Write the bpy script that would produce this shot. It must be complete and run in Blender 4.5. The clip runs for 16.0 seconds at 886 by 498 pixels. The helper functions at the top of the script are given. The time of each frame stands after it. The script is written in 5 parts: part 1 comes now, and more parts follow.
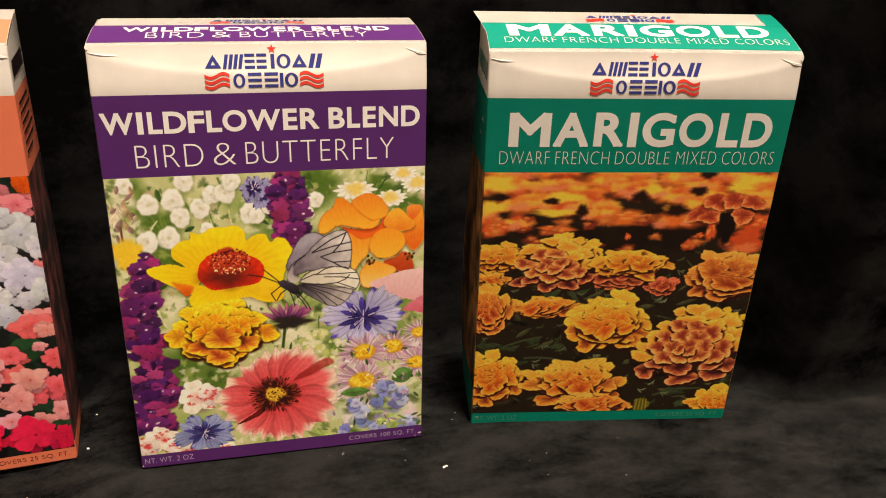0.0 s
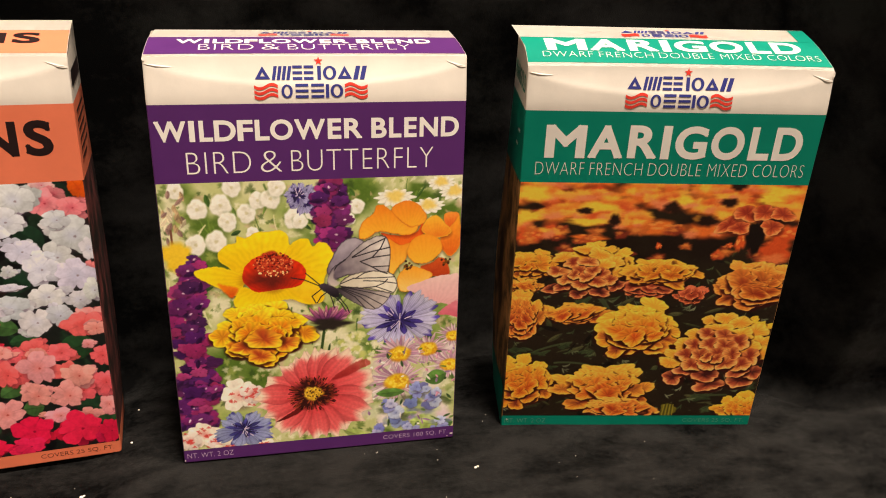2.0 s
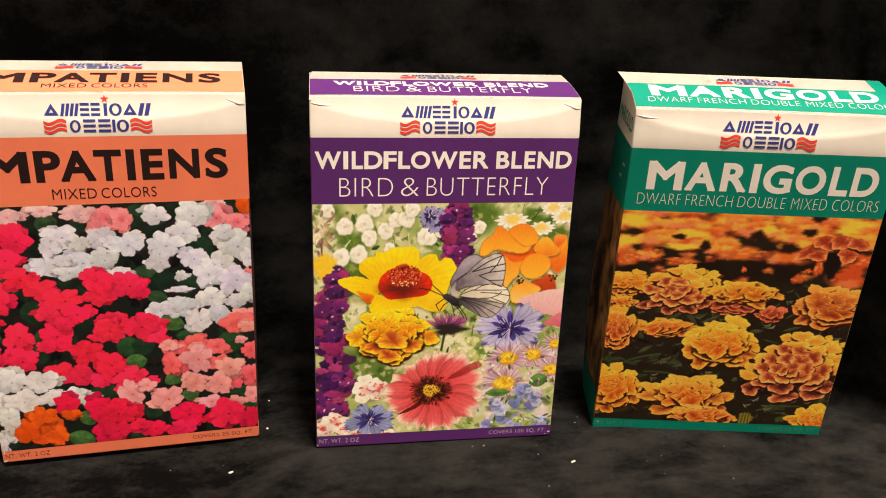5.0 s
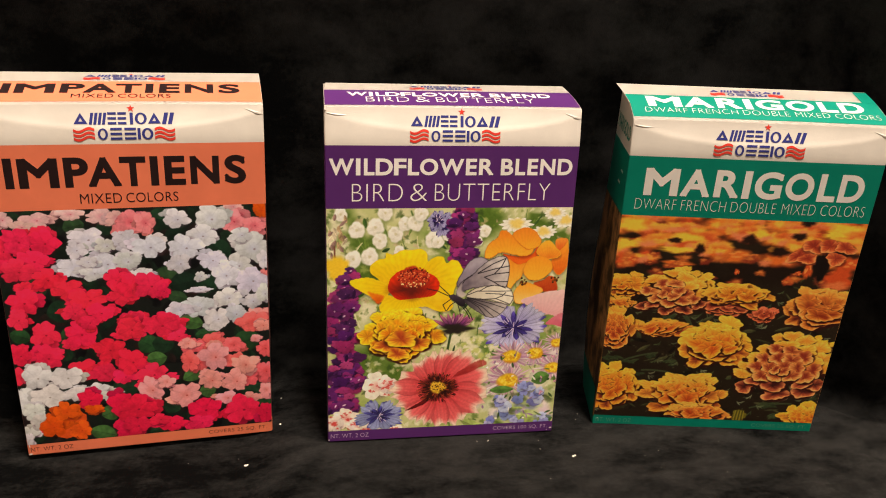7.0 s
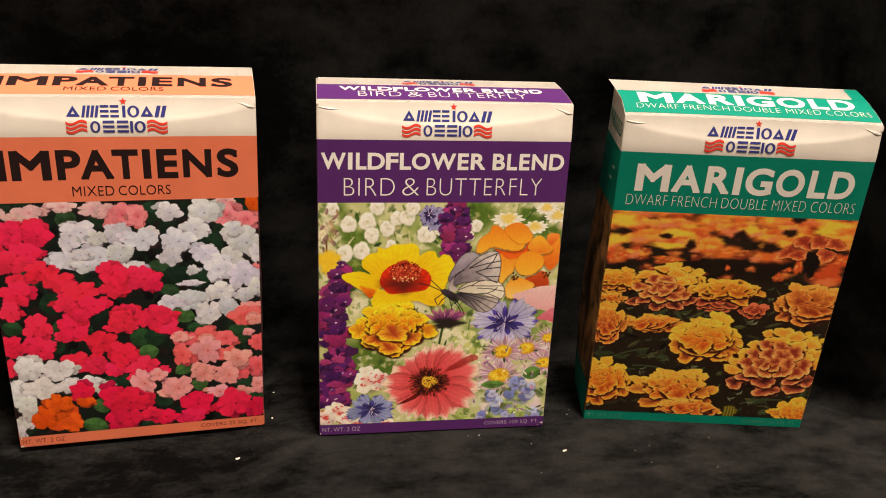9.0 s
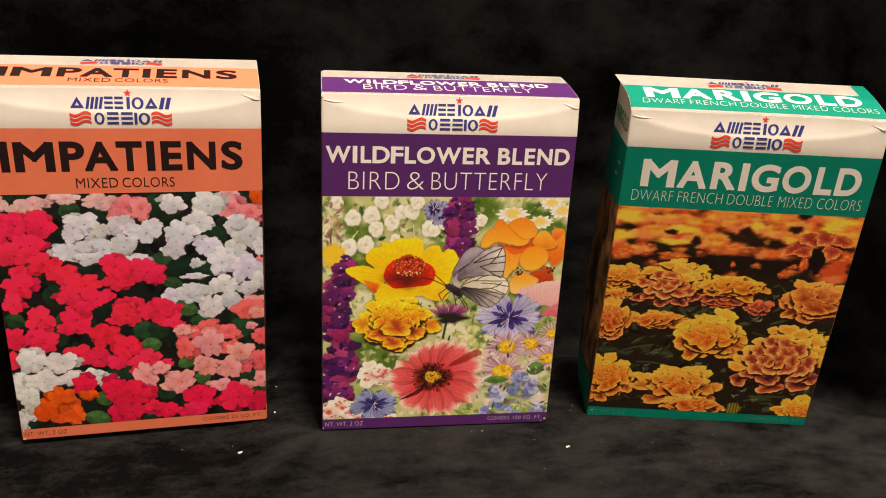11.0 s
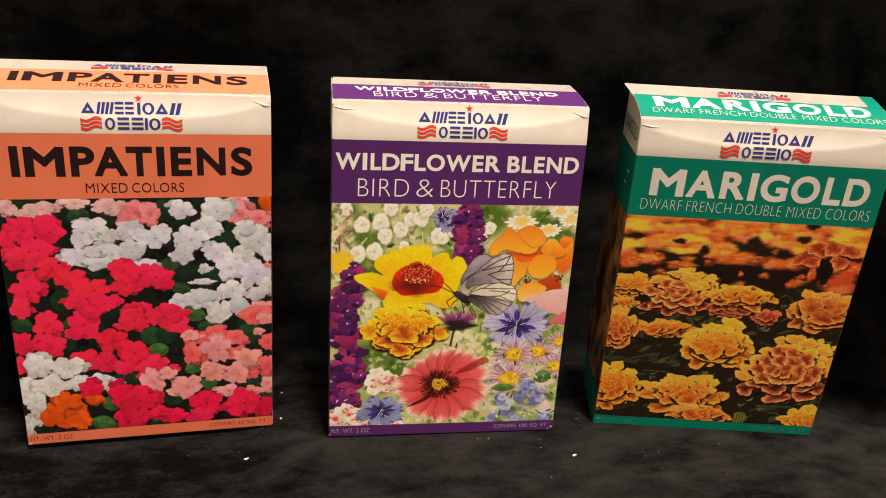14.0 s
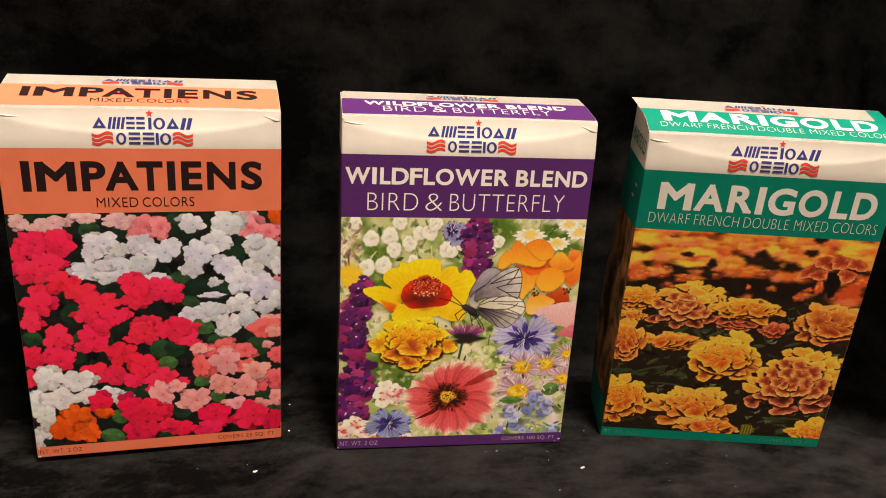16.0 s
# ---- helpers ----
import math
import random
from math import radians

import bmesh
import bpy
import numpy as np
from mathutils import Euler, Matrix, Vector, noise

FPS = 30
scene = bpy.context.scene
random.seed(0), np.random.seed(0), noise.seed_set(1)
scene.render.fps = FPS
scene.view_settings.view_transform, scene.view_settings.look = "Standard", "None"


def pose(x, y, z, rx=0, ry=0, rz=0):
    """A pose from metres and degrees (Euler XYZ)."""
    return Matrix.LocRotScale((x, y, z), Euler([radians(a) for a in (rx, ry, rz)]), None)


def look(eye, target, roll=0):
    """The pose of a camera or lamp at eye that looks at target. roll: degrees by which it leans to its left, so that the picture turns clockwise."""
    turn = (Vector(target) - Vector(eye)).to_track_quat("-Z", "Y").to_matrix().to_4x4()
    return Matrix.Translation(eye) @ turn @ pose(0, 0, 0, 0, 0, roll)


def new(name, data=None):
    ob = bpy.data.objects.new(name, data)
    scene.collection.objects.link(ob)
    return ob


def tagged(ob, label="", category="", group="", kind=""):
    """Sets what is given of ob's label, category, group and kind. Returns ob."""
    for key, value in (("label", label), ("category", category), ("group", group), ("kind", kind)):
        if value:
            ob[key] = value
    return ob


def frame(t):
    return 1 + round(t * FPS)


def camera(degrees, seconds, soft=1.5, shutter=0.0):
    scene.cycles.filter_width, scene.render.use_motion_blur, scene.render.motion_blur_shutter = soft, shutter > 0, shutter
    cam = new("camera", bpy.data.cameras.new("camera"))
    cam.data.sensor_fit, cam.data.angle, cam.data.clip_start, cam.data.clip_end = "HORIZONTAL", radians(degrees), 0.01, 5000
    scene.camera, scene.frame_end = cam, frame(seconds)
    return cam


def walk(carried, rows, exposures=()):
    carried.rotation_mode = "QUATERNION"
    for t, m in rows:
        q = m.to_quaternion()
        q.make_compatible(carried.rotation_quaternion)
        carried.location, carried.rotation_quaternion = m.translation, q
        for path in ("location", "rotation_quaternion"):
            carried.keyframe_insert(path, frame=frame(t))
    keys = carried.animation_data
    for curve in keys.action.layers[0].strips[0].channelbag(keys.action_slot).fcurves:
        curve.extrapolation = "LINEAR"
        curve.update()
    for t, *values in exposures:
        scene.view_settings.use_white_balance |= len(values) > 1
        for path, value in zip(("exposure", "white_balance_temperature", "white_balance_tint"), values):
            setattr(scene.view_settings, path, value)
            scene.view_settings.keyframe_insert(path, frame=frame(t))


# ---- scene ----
# The camera: 57.1 degrees across, hand-held, drawing back from three cartons.
cam = camera(57.10, 16.0, soft=1.0)
ROWS = [  # seconds, eye, a point ahead, lean
    (0, (0.05232, -0.29051, 0.20784), (0.09583, -0.11026, 0.13290), 1.41),
    (0.5, (0.05034, -0.29145, 0.20982), (0.09396, -0.11120, 0.13495), 1.71),
    (1, (0.05123, -0.29315, 0.21163), (0.09416, -0.11257, 0.13714), 1.62),
    (1.5, (0.05148, -0.29665, 0.21288), (0.09300, -0.11569, 0.13853), 1.56),
    (2, (0.04281, -0.29688, 0.21318), (0.08241, -0.11566, 0.13840), 1.78),
    (2.5, (0.03317, -0.29782, 0.21110), (0.06977, -0.11615, 0.13588), 2.04),
    (3, (0.02172, -0.29986, 0.21125), (0.05542, -0.11768, 0.13592), 2.39),
    (3.5, (0.01877, -0.30401, 0.21451), (0.05103, -0.12157, 0.13918), 2.46),
    (4, (0.01690, -0.31112, 0.22193), (0.04863, -0.12823, 0.14748), 2.26),
    (4.5, (0.00890, -0.32270, 0.22671), (0.03906, -0.13893, 0.15377), 2.28),
    (7, (-0.00296, -0.34968, 0.23340), (0.02714, -0.16465, 0.16369), 2.40),
    (7.5, (-0.00162, -0.35051, 0.23288), (0.02877, -0.16553, 0.16316), 2.43),
    (8, (-0.00120, -0.35035, 0.23350), (0.02954, -0.16541, 0.16385), 2.50),
    (8.5, (-0.00031, -0.35115, 0.23300), (0.03060, -0.16618, 0.16352), 2.57),
    (9, (-0.00014, -0.35194, 0.23195), (0.03037, -0.16705, 0.16205), 2.72),
    (11.5, (-0.00237, -0.35082, 0.23006), (0.02804, -0.16614, 0.15959), 3.10),
    (12, (-0.00314, -0.35122, 0.23038), (0.02741, -0.16646, 0.16017), 3.09),
    (12.5, (-0.00382, -0.35128, 0.23035), (0.02659, -0.16626, 0.16074), 3.17),
    (13, (-0.00544, -0.35103, 0.23035), (0.02504, -0.16581, 0.16132), 3.26),
    (13.5, (-0.00560, -0.34902, 0.23038), (0.02490, -0.16403, 0.16074), 3.42),
    (14, (-0.00656, -0.34967, 0.23112), (0.02429, -0.16467, 0.16168), 3.54),
    (14.5, (-0.00790, -0.34890, 0.23174), (0.02312, -0.16386, 0.16247), 3.59),
    (15, (-0.00884, -0.34794, 0.23168), (0.02223, -0.16284, 0.16259), 3.64),
    (15.5, (-0.00942, -0.34858, 0.23384), (0.02136, -0.16334, 0.16502), 3.58),
    (16, (-0.01066, -0.34893, 0.23506), (0.02012, -0.16349, 0.16674), 3.52),
]
walk(cam, [(t, look(eye, ahead, lean)) for t, eye, ahead, lean in ROWS],
     exposures=((0, 0.0), (2.0, 0.04), (3.5, 0.12), (4.6, 0.2), (7.0, -0.08), (9.0, -0.08), (16.0, -0.06)))

# ---- light ----
world = bpy.data.worlds.new("room_air")
scene.world = world
world.use_nodes = True
world.node_tree.nodes["Background"].inputs["Color"].default_value = (1.0, 0.86, 0.7, 1)
world.node_tree.nodes["Background"].inputs["Strength"].default_value = 0.02
scene.view_settings.exposure = 0.0

ceiling_bulb = bpy.data.lights.new("ceiling_light", "AREA")
ceiling_bulb.shape, ceiling_bulb.size = "DISK", 0.34
ceiling_bulb.energy, ceiling_bulb.color = 121.5, (1.0, 0.853, 0.722)
lamp_ob = new("ceiling_light", ceiling_bulb)
lamp_ob.matrix_world = look((0.26, -0.56, 2.2), (0.06, 0.0, 0.1))

# ---- materials ----


def nodes_of(name):
    m = bpy.data.materials.new(name)
    m.use_nodes = True
    tree = m.node_tree
    return m, tree, tree.nodes["Principled BSDF"]


def add(tree, kind, **values):
    n = tree.nodes.new(kind)
    for key, value in values.items():
        if key in n.inputs:
            n.inputs[key].default_value = value
    return n


def noise_node(tree, scale, detail=4.0, rough=0.6, squash=(1, 1, 1)):
    where = tree.nodes.new("ShaderNodeTexCoord")
    place = tree.nodes.new("ShaderNodeMapping")
    place.inputs["Scale"].default_value = squash
    tree.links.new(where.outputs["Object"], place.inputs["Vector"])
    n = add(tree, "ShaderNodeTexNoise", Scale=scale, Detail=detail, Roughness=rough)
    tree.links.new(place.outputs["Vector"], n.inputs["Vector"])
    return n


def mix_colours(tree, factor, a, b):
    n = tree.nodes.new("ShaderNodeMix")
    n.data_type = "RGBA"
    n.inputs["A"].default_value, n.inputs["B"].default_value = (*a, 1), (*b, 1)
    tree.links.new(factor, n.inputs["Factor"])
    return n.outputs["Result"]


def ramp(tree, factor, low, high):
    n = tree.nodes.new("ShaderNodeMapRange")
    n.inputs["From Min"].default_value, n.inputs["From Max"].default_value = low, high
    tree.links.new(factor, n.inputs["Value"])
    return n.outputs["Result"]


def bump(tree, height, strength, distance):
    n = add(tree, "ShaderNodeBump", Strength=strength, Distance=distance)
    tree.links.new(height, n.inputs["Height"])
    return n.outputs["Normal"]


def srgb(r, g, b):
    """A colour from display values of 0 to 255."""
    return tuple((v / 255 / 12.92) if v < 10.3 else ((v / 255 + 0.055) / 1.055) ** 2.4 for v in (r, g, b))


def board(name, colour, rough=0.42, wear=0.06):
    """Printed, thinly varnished carton board."""
    m, tree, p = nodes_of(name)
    fibre, blot = noise_node(tree, 900, 3), noise_node(tree, 45, 5)
    dark = tuple(c * (1 - 2 * wear) for c in colour)
    tree.links.new(mix_colours(tree, ramp(tree, blot.outputs["Fac"], 0.3, 0.7), dark, colour), p.inputs["Base Color"])
    tree.links.new(bump(tree, fibre.outputs["Fac"], 0.12, 0.0002), p.inputs["Normal"])
    gloss = add(tree, "ShaderNodeMapRange")
    gloss.inputs["To Min"].default_value, gloss.inputs["To Max"].default_value = rough - 0.08, rough + 0.1
    tree.links.new(blot.outputs["Fac"], gloss.inputs["Value"])
    tree.links.new(gloss.outputs["Result"], p.inputs["Roughness"])
    p.inputs["Specular IOR Level"].default_value = 0.35
    return m


def printed(name):
    """A four-colour photograph printed on board: its inks are stored point by point on the sheet."""
    m, tree, p = nodes_of(name)
    ink = tree.nodes.new("ShaderNodeAttribute")
    ink.attribute_name = "ink"
    tree.links.new(ink.outputs["Color"], p.inputs["Base Color"])
    fibre = noise_node(tree, 900, 3)
    tree.links.new(bump(tree, fibre.outputs["Fac"], 0.1, 0.0002), p.inputs["Normal"])
    p.inputs["Roughness"].default_value, p.inputs["Specular IOR Level"].default_value = 0.42, 0.35
    return m


def velvet(name):
    """Black crushed velvet: hardly any body colour, a grey nap that lies this way and that, some shade painted into its
    tone.
    """
    m, tree, p = nodes_of(name)
    pile, nap, brushed = noise_node(tree, 2600, 2), noise_node(tree, 30, 6, 0.62, (0.7, 1.4, 1)), noise_node(tree, 420, 5, 0.7)
    both = tree.nodes.new("ShaderNodeMath")
    both.operation = "MULTIPLY_ADD"
    tree.links.new(brushed.outputs["Fac"], both.inputs[0])
    both.inputs[1].default_value = 0.34
    smudge, two = noise_node(tree, 85, 4, 0.6, (0.7, 1.3, 1)), tree.nodes.new("ShaderNodeMath")
    two.operation = "MULTIPLY_ADD"
    tree.links.new(smudge.outputs["Fac"], two.inputs[0])
    two.inputs[1].default_value = 0.42
    tree.links.new(nap.outputs["Fac"], two.inputs[2])
    tree.links.new(two.outputs["Value"], both.inputs[2])
    # darker nap beyond the fold, plus painted shade in the gap between two cartons
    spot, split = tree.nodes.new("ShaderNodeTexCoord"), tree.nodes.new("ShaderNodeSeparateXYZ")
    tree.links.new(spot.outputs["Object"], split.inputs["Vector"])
    nap_and_shade = add(tree, "ShaderNodeMapRange")
    nap_and_shade.inputs["From Min"].default_value, nap_and_shade.inputs["From Max"].default_value = -0.034, -0.012
    nap_and_shade.inputs["To Min"].default_value, nap_and_shade.inputs["To Max"].default_value = -0.085, 0.045
    tree.links.new(split.outputs["X"], nap_and_shade.inputs["Value"])
    with_shade = tree.nodes.new("ShaderNodeMath")
    tree.links.new(both.outputs["Value"], with_shade.inputs[0])
    tree.links.new(nap_and_shade.outputs["Result"], with_shade.inputs[1])
    hang = add(tree, "ShaderNodeMapRange")  # shade of the upright part, painted as a darker tone above the floor
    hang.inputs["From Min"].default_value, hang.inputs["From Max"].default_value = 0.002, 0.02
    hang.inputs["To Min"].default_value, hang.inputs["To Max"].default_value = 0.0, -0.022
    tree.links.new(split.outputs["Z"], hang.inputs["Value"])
    shaded_lie = tree.nodes.new("ShaderNodeMath")
    tree.links.new(with_shade.outputs["Value"], shaded_lie.inputs[0])
    tree.links.new(hang.outputs["Result"], shaded_lie.inputs[1])
    lie = ramp(tree, shaded_lie.outputs["Value"], 0.73, 1.06)
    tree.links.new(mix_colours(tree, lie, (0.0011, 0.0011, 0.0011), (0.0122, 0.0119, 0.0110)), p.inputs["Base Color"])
    sheen = tree.nodes.new("ShaderNodeMath")
    sheen.operation = "MULTIPLY_ADD"
    tree.links.new(lie, sheen.inputs[0])
    sheen.inputs[1].default_value, sheen.inputs[2].default_value = 0.98, 0.02
    tree.links.new(sheen.outputs["Value"], p.inputs["Sheen Weight"])
    p.inputs["Sheen Roughness"].default_value = 0.3
    p.inputs["Roughness"].default_value, p.inputs["Specular IOR Level"].default_value = 0.95, 0.05
    tree.links.new(bump(tree, pile.outputs["Fac"], 0.35, 0.0004), p.inputs["Normal"])
    return m


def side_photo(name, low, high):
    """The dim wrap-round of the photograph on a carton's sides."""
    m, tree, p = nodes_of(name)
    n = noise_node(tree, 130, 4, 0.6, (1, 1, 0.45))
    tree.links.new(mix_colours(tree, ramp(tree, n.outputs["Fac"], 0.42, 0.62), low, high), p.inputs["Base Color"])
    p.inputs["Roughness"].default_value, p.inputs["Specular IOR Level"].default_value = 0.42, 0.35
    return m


def plaster(name, colour):
    m, tree, p = nodes_of(name)
    n = noise_node(tree, 6, 6)
    tree.links.new(mix_colours(tree, n.outputs["Fac"], tuple(c * 0.9 for c in colour), colour), p.inputs["Base Color"])
    p.inputs["Roughness"].default_value = 0.9
    return m


CREAM = board("cream_board", srgb(229, 221, 208))
WHITE_INK = board("white_ink", srgb(248, 242, 232))
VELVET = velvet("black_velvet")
BLUE, RED = board("navy_ink", srgb(52, 56, 128)), board("red_ink", srgb(226, 62, 48))
WALL_PAINT, DULL_FLOOR = plaster("wall_paint", (0.55, 0.5, 0.44)), plaster("floor_boards", (0.2, 0.15, 0.1))
PICTURE = printed("picture_print")
CRUMB = board("crumb_white", srgb(240, 232, 215), 0.7)

# ---- building helpers ----


def part(name, bm, material, parent=None, label=""):
    """Links a bmesh as one mesh object, under a thing if one is given."""
    me = bpy.data.meshes.new(name)
    bm.to_mesh(me)
    bm.free()
    for m in material if isinstance(material, (list, tuple)) else (material,):
        me.materials.append(m)
    ob = new(name, me)
    if parent is not None:
        ob.parent = parent
    return tagged(ob, label) if label else ob


def box_mesh(x0, y0, z0, x1, y1, z1):
    bm = bmesh.new()
    bmesh.ops.create_cube(bm, size=1)
    for v in bm.verts:
        v.co = Vector(((x0 + x1) / 2 + v.co.x * (x1 - x0), (y0 + y1) / 2 + v.co.y * (y1 - y0), (z0 + z1) / 2 + v.co.z * (z1 - z0)))
    return bm


def structure(name, bm, material, label, category):
    return tagged(part(name, bm, material), label, category, kind="structure")


# ---- the room ----
structure("floor", box_mesh(-1.6, -3.0, -0.05, 1.7, 0.30, -0.03), DULL_FLOOR, "brown boarded floor under the black velvet cloth", "floor")
structure("wall_back", box_mesh(-1.6, 0.30, -0.05, 1.7, 0.42, 2.3), WALL_PAINT, "plain painted wall behind the velvet backdrop", "wall")
structure("wall_front", box_mesh(-1.6, -3.12, -0.05, 1.7, -3.0, 2.3), WALL_PAINT, "plain painted wall behind the camera", "wall")
structure("wall_left", box_mesh(-1.72, -3.12, -0.05, -1.6, 0.42, 2.3), WALL_PAINT, "plain painted side wall of the room", "wall")
structure("wall_right", box_mesh(1.7, -3.12, -0.05, 1.82, 0.42, 2.3), WALL_PAINT, "plain painted side wall of the room", "wall")
structure("ceiling", box_mesh(-1.72, -3.12, 2.3, 1.82, 0.42, 2.4), WALL_PAINT, "plain painted ceiling of the room", "ceiling")


# ---- the velvet ----
def smooth(a, b, v):
    t = min(1.0, max(0.0, (v - a) / (b - a)))
    return t * t * (3 - 2 * t)


def back_line(x):
    """How far back the cloth turns up, along x."""
    return 0.074 - 0.070 * smooth(0.225, 0.30, x) + 0.008 * math.sin(11 * x + 1)


def cloth_point(x, s):
    """The velvet: s metres forward of (below 0) or beyond the line where it turns up into the backdrop."""
    line, bend, most = back_line(x), 0.008, 1.68 + 0.14 * smooth(0.2, 0.3, x)
    base = -0.0066 + 0.0062 * smooth(-0.045, -0.01, x) + 0.0012 * smooth(0.12, 0.16, x)
    if s < 0:
        y, z, out = line - bend + s, base, 0.0
    elif s < bend * most:
        a = s / bend
        y, z, out = line - bend + bend * math.sin(a), base + bend * (1 - math.cos(a)), smooth(0, most, a)
    else:
        a, over = most, s - bend * most
        y, z, out = line - bend + bend * math.sin(a) + over * math.cos(a), base + bend * (1 - math.cos(a)) + over * math.sin(a), 1.0
    soft = noise.noise(Vector((x * 9, s * 11, 0.3))) * 0.6 + noise.noise(Vector((x * 26, s * 30, 4.1))) * 0.28 + noise.noise(Vector((x * 70, s * 80, 2))) * 0.09
    ridge = math.exp(-(((s - 0.002 - 0.01 * math.sin(14 * x)) / 0.012) ** 2)) * 0.0016 * smooth(0.25, 0.32, x)
    calm = 0.0016 if s < 0 else 0.0016 + 0.006 * smooth(0.03, 0.2, s)
    lift = soft * calm + ridge
    # pressed flat where the cartons stand
    lift *= 1 - 0.65 * smooth(-0.17, -0.14, x) * smooth(0.28, 0.25, x) * smooth(-0.11, -0.07, s) * smooth(0.02, 0.0, s)
    return (x, y - lift * out, z + lift * (1 - out))


def build_velvet():
    xs = [-1.2 + 0.05 * i for i in range(17)] + [-0.398 + 0.0026 * i for i in range(366)] + [0.60 + 0.05 * i for i in range(17)]
    ss = [-2.2 + 0.1 * i for i in range(19)] + [-0.37 + 0.006 * i for i in range(30)] + [-0.19 + 0.0024 * i for i in range(125)] + [0.11 + 0.006 * i for i in range(66)]
    bm = bmesh.new()
    rows = [[bm.verts.new(cloth_point(x, s)) for x in xs] for s in ss]
    for low, high in zip(rows, rows[1:]):
        for a, b, c, d in zip(low, low[1:], high[1:], high):
            bm.faces.new((a, b, c, d)).smooth = True
    return bm


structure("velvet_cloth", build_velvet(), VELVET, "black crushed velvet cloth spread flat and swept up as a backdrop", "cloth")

# ---- the printed photographs: inks laid on a sheet, in millimetres from the carton's lower left corner ----


class Print:
    def __init__(self, low, label, ground, seed):
        self.label, self.rng = label, np.random.default_rng(seed)
        cols = 560
        rows = int(cols * (121.6 - low) / 115)
        self.x, self.z = np.meshgrid(np.linspace(0, 115, cols), np.linspace(low, 121.6, rows))
        self.ink = np.ones((rows, cols, 3)) * np.array(ground) / 255
        self.low, self.step = low, 115 / (cols - 1)
        self.fine, self.mid = self.cloud(0.7), self.cloud(2.2)

    def cloud(self, size):
        """Smooth random mottling of the given size, about -1 to 1."""
        rows, cols = self.x.shape
        f = np.hypot(np.fft.fftfreq(rows, self.step)[:, None], np.fft.fftfreq(cols, self.step)[None])
        field = np.fft.ifft2(np.fft.fft2(self.rng.normal(size=(rows, cols))) * np.exp(-((f * size * 1.8) ** 2))).real
        return field / (field.std() * 2)

    def part_of(self, cx, cz, reach):
        c0, c1 = int((cx - reach) / self.step), int((cx + reach) / self.step) + 2
        r0, r1 = int((cz - reach - self.low) / self.step), int((cz + reach - self.low) / self.step) + 2
        return np.s_[max(0, r0):max(0, r1), max(0, c0):max(0, c1)]

    def lay(self, cut, mask, colour):
        self.ink[cut] += (np.asarray(colour) - self.ink[cut]) * np.clip(mask, 0, 1)[..., None]

    def frame_of(self, cx, cz, rx, rz, turn=0.0, reach=1.5):
        cut = self.part_of(cx, cz, max(rx, rz) * reach + 0.5)
        a, dx, dz = math.radians(turn), self.x[cut] - cx, self.z[cut] - cz
        u, v = (dx * math.cos(a) + dz * math.sin(a)) / rx, (-dx * math.sin(a) + dz * math.cos(a)) / rz
        return cut, u, v, np.hypot(u, v), np.arctan2(v, u)

    def blob(self, colour, cx, cz, rx, rz=None, turn=0.0, soft=0.5, rag=0.1, alpha=1.0, lit=0.0):
        """A round patch with a ragged edge; soft is the width of its edge as a share of its size."""
        rz = rz or rx
        cut, u, v, r, a = self.frame_of(cx, cz, rx, rz, turn, 1.3 + soft)
        if u.size == 0:
            return
        p = self.rng.uniform(0, 6.3, 3)
        rim = 1 + rag * (np.sin(3 * a + p[0]) + 0.7 * np.sin(5 * a + p[1]) + 0.5 * np.sin(9 * a + p[2]))
        mask = (rim - r) / soft + 0.5
        self.lay(cut, np.clip(mask, 0, 1) * alpha, np.array(colour) / 255 * (1 + lit * v + 0.012 * self.fine[cut])[..., None])

    def stroke(self, colour, x0, z0, x1, z1, wide, alpha=1.0, bow=0.0):
        n = max(3, int(math.hypot(x1 - x0, z1 - z0) / max(0.25, wide * 0.4)))
        for i in range(n + 1):
            t = i / n
            b = bow * 4 * t * (1 - t)
            self.blob(colour, x0 + (x1 - x0) * t - (z1 - z0) * b, z0 + (z1 - z0) * t + (x1 - x0) * b, wide / 2, soft=0.7, rag=0, alpha=alpha)

    def petal(self, inner, outer, cx, cz, turn, length, width, squash=1.0, tip=None, blunt=0.6, vein=0.06, shade=0.35, notch=0.0, start=0.80):
        """A petal that grows from (cx, cz); squash flattens the flower that it belongs to."""
        cut = self.part_of(cx, cz, length * 1.2 + 0.5)
        if self.x[cut].size == 0:
            return
        a, dx, dz = math.radians(turn), self.x[cut] - cx, (self.z[cut] - cz) / squash
        u, v = (dx * math.cos(a) + dz * math.sin(a)) / length, (-dx * math.sin(a) + dz * math.cos(a)) / width
        p = self.rng.uniform(0, 6.3, 2)
        top = 1 + 0.05 * np.sin(v * 7 + p[0]) - notch * np.abs(np.sin(v * 6.3 + 1.57))
        body = np.clip(u / top, 0, 1)
        half = np.sin(math.pi * body ** blunt) ** 0.6 * 0.5
        mask = np.clip((half - np.abs(v)) * width / self.step / 1.6 + 0.5, 0, 1) * (u > 0) * (u < top)
        t = np.clip(u, 0, 1)[..., None]
        colour = np.array(inner) * (1 - t) + np.array(outer) * t
        if tip is not None:
            k = np.clip((u - start + 0.05 * np.sin(v * 9 + p[1])) / 0.14, 0, 1)[..., None]
            colour = colour * (1 - k) + np.array(tip) * k
        light = 1 - shade * np.clip(np.abs(v) / np.maximum(half, 0.05), 0, 1) ** 3 + vein * np.sin(v * 34 + p[0]) + 0.02 * self.fine[cut]
        self.lay(cut, mask, colour / 255 * light[..., None])

